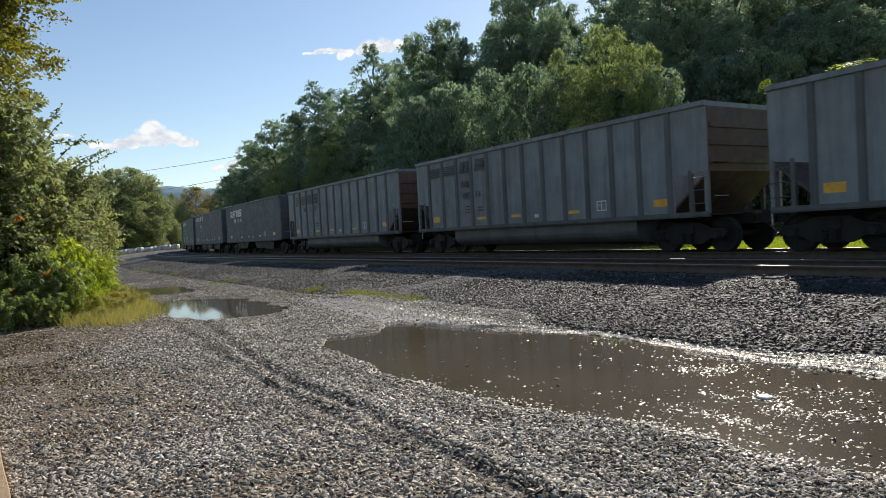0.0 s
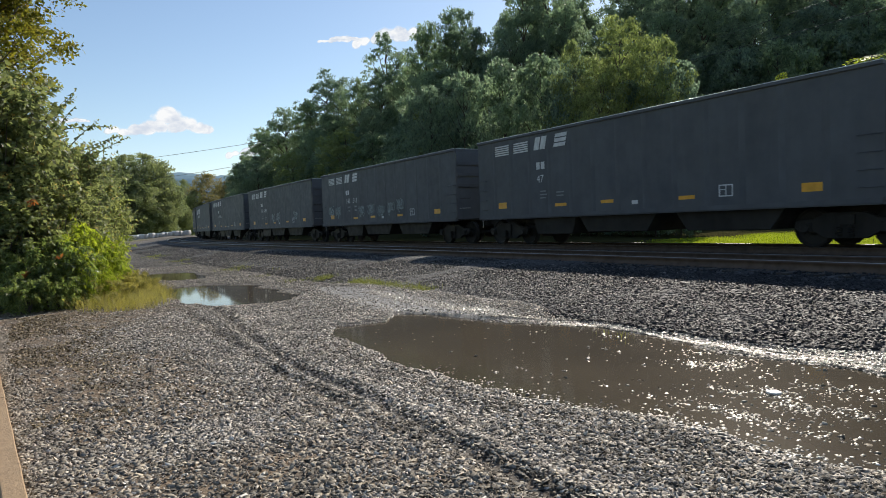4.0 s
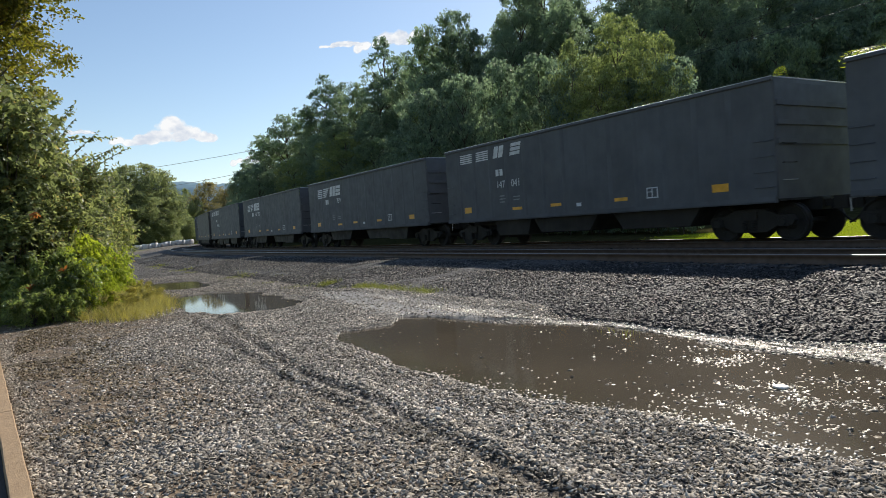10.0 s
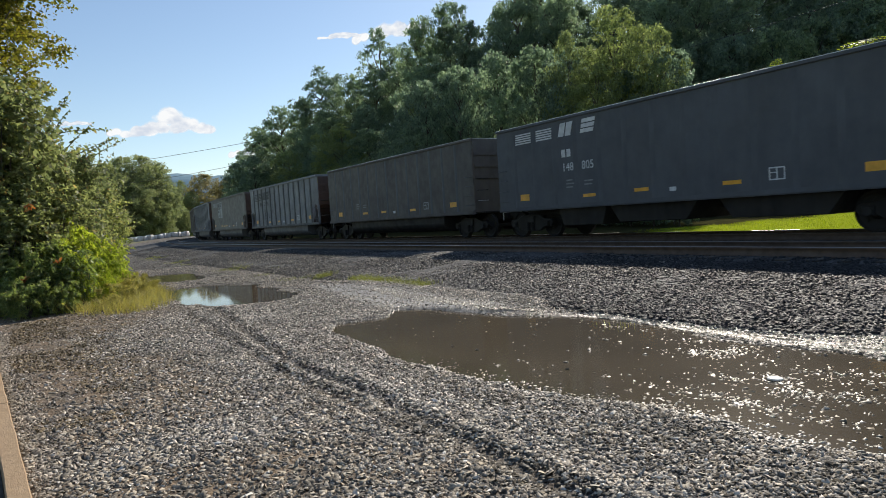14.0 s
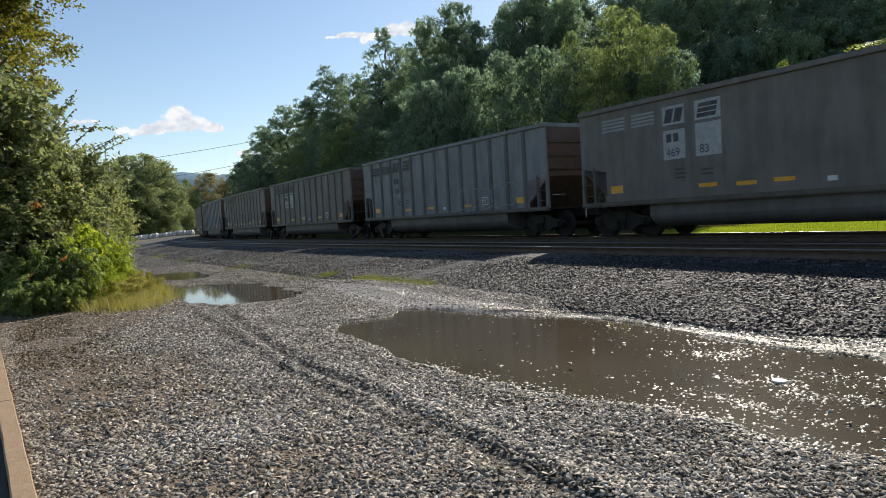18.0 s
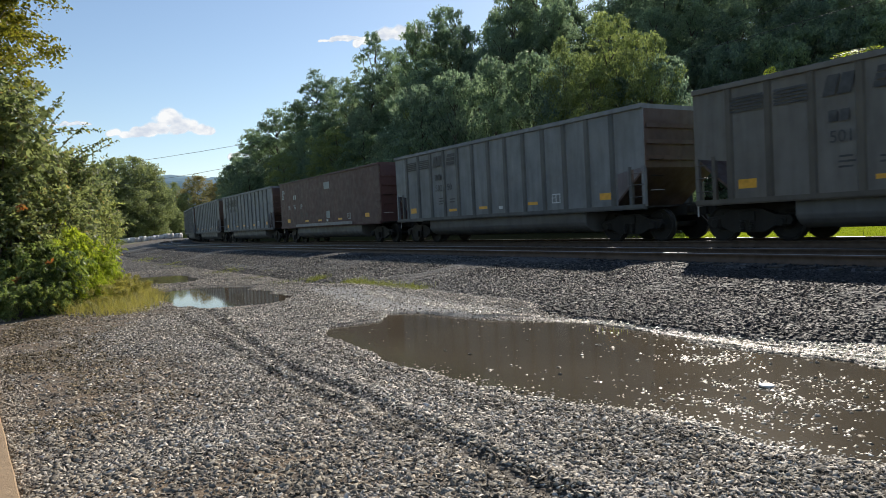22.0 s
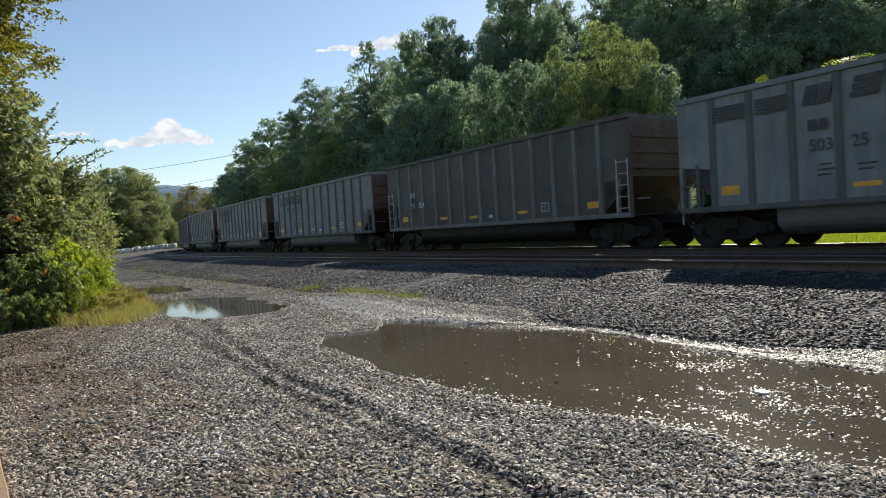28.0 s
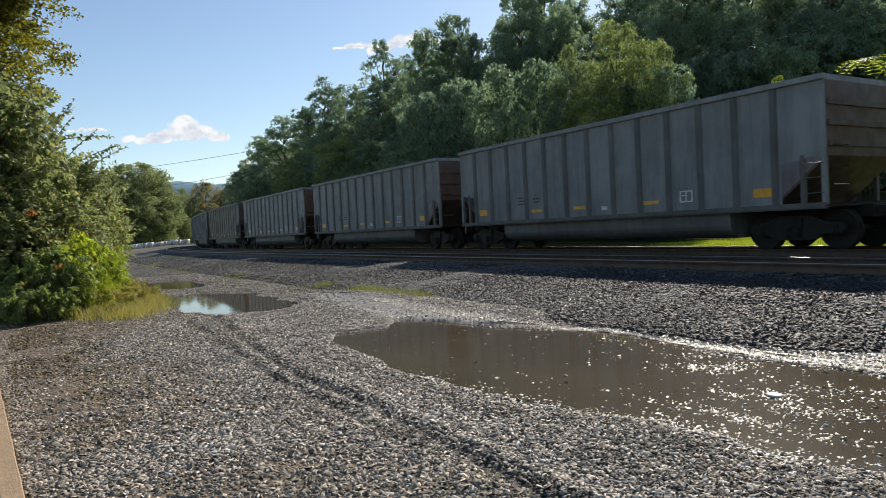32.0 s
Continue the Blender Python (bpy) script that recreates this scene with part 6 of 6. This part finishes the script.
def build_grass():
    r = np.random.default_rng(3)
    # tall yellow clump before the thicket
    s, o = r.uniform(3.5, 17.0, 60000), r.uniform(12.9, 16.3, 60000)
    keep = ((s - 9.5) / 5.9) ** 2 + ((o - 14.75) / 1.45) ** 2 < 0.3 + 0.9 * r.random(60000)
    p = on_track(s[keep], o[keep], height(s[keep], o[keep]))
    tagged(new("tall_grass", blades(p, 0.29, 0.006, GRASS, "tall_grass", 4, 1.5)), "dry yellow-green tall grass beside the thicket", "grass", kind="stuff")
    s, o = r.uniform(3.8, 16.0, 900), r.uniform(13.1, 16.0, 900)
    keep = ((s - 9.5) / 5.6) ** 2 + ((o - 14.8) / 1.3) ** 2 < 0.2 + 0.8 * r.random(900)
    tops = on_track(s[keep], o[keep], height(s[keep], o[keep]) + r.uniform(0.10, 0.50, keep.sum()))
    pts, tris = leaf_cloud(tops, np.tile((0.10, 0.10, 0.08), (len(tops), 1)), 44000, 0.020, 3.2, 44, 0.1)
    tagged(new("seeding_weeds", mesh_of("seeding_weeds", pts, tris, GRASS)), "soft seeding yellow-green weeds beside the thicket", "weeds", kind="stuff")
    # tufts along the ballast foot
    s, o = r.uniform(0.2, 7.5, 4000), 9.25 + r.normal(0, 0.16, 4000)
    keep = soft_noise(s, o, 0.8) > 0.60
    p = on_track(s[keep], o[keep], np.maximum(slope_z(o[keep]), 0.0))
    tagged(new("grass_tufts", blades(p, 0.14, 0.006, WEED, "grass_tufts", 5, 1.1)), "short yellow-green weeds at the foot of the ballast", "grass", kind="stuff")
    s, o = r.uniform(7.5, 40.0, 4000), 9.6 + r.normal(0, 0.35, 4000)
    keep = soft_noise(s, o, 1.6) > 0.66
    p = on_track(s[keep], o[keep], np.maximum(slope_z(o[keep]), 0.0))
    tagged(new("grass_tufts", blades(p, 0.10, 0.010, WEED, "grass_tufts", 6, 1.0)), "sparse dry weeds along the ballast foot", "grass", kind="stuff")
    # small tufts at the puddle
    s, o = -5.0 + r.normal(0, 0.16, 26), 9.95 + r.normal(0, 0.10, 26)
    tagged(new("grass_tufts", blades(on_track(s, o, -0.03), 0.10, 0.004, WEED, "grass_tufts", 8)), "thin green sprouts in the puddle's edge", "grass", kind="stuff")
    # the lawn beyond the train
    s, o = r.uniform(-32, 8.6, 36000), -3.6 - 26 * r.random(36000) ** 1.7
    tagged(new("lawn", blades(on_track(s, o, height(s, o)), 0.055, 0.02, LAWN, "lawn", 7, 1.0)), "bright sunlit mown lawn beyond the tracks", "lawn", kind="stuff")


build_grass()


# young sumac tops that look over the train
def build_sumac():
    stems, fronds = [], []
    pts_all, tris_all, n = [], [], 0
    r = np.random.default_rng(17)
    for k in range(11):
        a, up = k * 2 * math.pi / 11 + 0.3, 0.35 + 0.3 * r.random()
        path = [(math.cos(a) * 0.62 * f, math.sin(a) * 0.62 * f, 3.9 + up * f - 0.55 * f * f) for f in np.linspace(0, 1, 9)]
        stems.append([(p, 0.008) for p in path])
        for p in path[1:]:
            for sgn in (-1, 1):
                c = np.array(p)
                out = np.array([-math.sin(a) * sgn, math.cos(a) * sgn, 0.05])
                fwd = np.array([math.cos(a), math.sin(a), -0.3])
                tip = c + out * 0.19 + fwd * 0.05
                m = (c + tip) / 2
                pts_all += [c, m + fwd * 0.028, tip, m - fwd * 0.028]
                tris_all += [[n, n + 1, n + 2], [n, n + 2, n + 3]]
                n += 4
    stems.append([((0, 0, 0), 0.0035), ((0.1, 0, 2.0), 0.003), ((0, 0, 3.95), 0.004)])
    return limb_mesh("stem", stems, BARK), mesh_of("frond_crown", np.array(pts_all), np.array(tris_all), LEAF_BRIGHT)


SUMAC = build_sumac()
SUMACS = ((1.9, -4.6, 1.36, 0.35, 10), (-0.7, -4.9, 1.36, 1.2, 60), (-1.7, -5.0, 1.30, 1.1, 200))      # s, off, height, width, turn
for s, o, h, w, turn in SUMACS:
    ob = new("sumac")
    part("stem", SUMAC[0], ob), part("frond_crown", SUMAC[1], ob)
    ob.matrix_basis = Matrix.Translation(on_track(s, o, 0.42)) @ pose(0, 0, 0, 0, 0, turn) @ Matrix.Diagonal((w, w, h, 1))
    tagged(ob, "young sumac with bright frond leaves behind the track", "shrub", "sumacs behind the track")

# ---------------------------------------------------------------- far away
def build_ridge():
    x = np.linspace(-900, 500, 141)
    rows = []
    for f, back in ((0.0, 0.0), (0.5, 60.0), (0.85, 130.0), (1.0, 220.0), (0.6, 420.0)):
        z = f * (122 + 10 * np.sin(x / 130 + 1.0) + 10 * (soft_noise(x, 0 * x, 45.0) - 0.5) + 5 * (soft_noise(x, 0 * x + 9, 14.0) - 0.5)) - 4
        rows.append(np.stack([x, 1150 + back + 0 * x, z], -1))
    pts = np.stack(rows, 1).reshape(-1, 3)
    tagged(new("ridge", mesh_of("ridge", pts, grid_faces(141, 5), RIDGE, True)), "hazy blue wooded ridge on the horizon", "hill", kind="structure")


build_ridge()


def build_sacks():
    bm = bmesh.new()
    box(bm, -0.5, 0.5, -0.5, 0.5, 0, 1.05)
    bmesh.ops.subdivide_edges(bm, edges=bm.edges[:], cuts=3, use_grid_fill=True)
    for v in bm.verts:
        k = math.sin(math.pi * v.co.z / 1.05)
        v.co.x *= 1 + 0.10 * k
        v.co.y *= 1 + 0.10 * k
        v.co += Vector((noise.noise(v.co * 2.3), noise.noise(v.co * 2.3 + Vector((9, 0, 0))), 0.6 * noise.noise(v.co * 2.3 + Vector((0, 9, 0))))) * 0.07 * (1 if v.co.z > 0.05 else 0)
    me = finish(bm, "bulk_sack", BAG, 0.0, True)
    a, b = Vector((-68.8, 148.2)), Vector((-60.6, 162.3))
    n = 14
    for i in range(n):
        p = a.lerp(b, i / (n - 1))
        ob = new("bulk_sack", me)
        z = foot(p.x, p.y) - 0.08
        ob.matrix_basis = pose(p.x + rng.uniform(-0.2, 0.2), p.y, z, 0, 0, rng.uniform(-25, 25)) @ Matrix.Diagonal((1.1, 1.1, rng.uniform(0.9, 1.15), 1))
        tagged(ob, "white woven bulk sack in a row beside the road", "sack", "row of bulk sacks")


build_sacks()


def wire(a, b, sag, r=0.02):
    a, b = Vector(a), Vector(b)
    path = [(a.lerp(b, i / 24) - Vector((0, 0, sag * 4 * (i / 24) * (1 - i / 24))), r) for i in range(25)]
    tagged(new("power_line", limb_mesh("power_line", [path], CABLE)), "thin dark overhead power line", "cable", "overhead lines")


wire((-64.0, 116.0, 13.1), (-26.7, 108.8, 15.5), 0.3, 0.03)
wire((-66.0, 147.0, 12.9), (-28.2, 108.4, 12.2), 0.3, 0.03)
wire((23.6, 69.3, 16.4), (30.8, 31.2, 13.1), 0.2, 0.02)
wire((27.05, 67.5, 18.35), (30.8, 31.2, 15.2), 0.2, 0.016)


def cloud(x, y, z, wide, tall, seed, label):
    """A far cloud bank: a curved sheet with heaped lobes over a flat base, thick in the middle."""
    nu, nv = 72, 36
    u, v = np.meshgrid(np.linspace(-1, 1, nu), np.linspace(-1, 1, nv), indexing="ij")
    r = np.random.default_rng(seed)
    core = np.zeros_like(u)
    peak = r.uniform(-0.1, 0.3)
    for k in range(13):
        cu = -0.84 + 1.68 * k / 12 + r.uniform(-0.06, 0.06)
        rad = (0.16 + 0.15 * max(0.0, 1 - abs(cu - peak)) ** 1.7) * r.uniform(0.75, 1.3)
        cv = -0.42 + 0.10 * cu + rad * r.uniform(0.6, 1.5)
        core = np.maximum(core, 1 - np.hypot((u - cu) / (rad * 0.9), (v - cv) / np.where(v < cv, rad * 0.8, rad * 1.2)))
    pts = np.stack([u * wide / 2, (1 - u * u - v * v) * -0.08 * wide, v * tall / 2], -1).reshape(-1, 3)
    me = mesh_of("cloud", pts, grid_faces(nu, nv), CLOUD, True)
    attribute(me, "core", np.clip(core, 0, 1))
    ob = new("cloud", me)
    ob.matrix_basis = pose(x, y, z, 0, 0, math.degrees(math.atan2(-x, y)))
    ob.visible_shadow = False
    return tagged(ob, label, "cloud", "clouds", "structure")


clouds = [cloud(-1270, 3078, 486, 486, 249, 1, "small white fair-weather cloud low in the sky"),
          cloud(-244, 3321, 906, 367, 260, 2, "white cloud half behind the treetops"),
          cloud(-468, 3297, 884, 260, 96, 8, "thin wisp of white cloud"),
          cloud(-889, 3209, 374, 254, 169, 4, "small white cloud at the edge of the wood"),
          cloud(-1583, 2930, 494, 169, 73, 5, "small thin wisp of white cloud")]
# ---------------------------------------------------------------- what moves
def motions():
    times = [0.5 * i for i in range(65)]
    for i, car in enumerate(cars):
        walk(car, [(t, car_pose(FIRST + i, t)) for t in times])

    # the wheels turn while their car rolls through the near stretch
    number = {car: FIRST + i for i, car in enumerate(cars)}
    for car, pair in wheels:
        k, x = number[car], pair.matrix_basis.translation.copy()
        near = [f for f in range(0, 961) if -30.0 < rear_at(k, f / FPS) - HALF < 34.0]
        if not near:
            continue
        rows, turn = [], 0.0
        for f in sorted({0, *near, 960}):
            if f in near and f - 1 in near:
                turn += math.degrees((rear_at(k, (f - 1) / FPS) - rear_at(k, f / FPS)) / 0.452)
            rows.append((f / FPS, Matrix.Translation(x) @ Matrix.Rotation(radians(turn % 360), 4, "Y")))
        walk(pair, rows)
    # the clouds drift slowly to the right
    for c in clouds:
        m = c.matrix_basis.copy()
        walk(c, [(0.0, m), (32.0, Matrix.Translation((95, 0, 0)) @ m)])


motions()
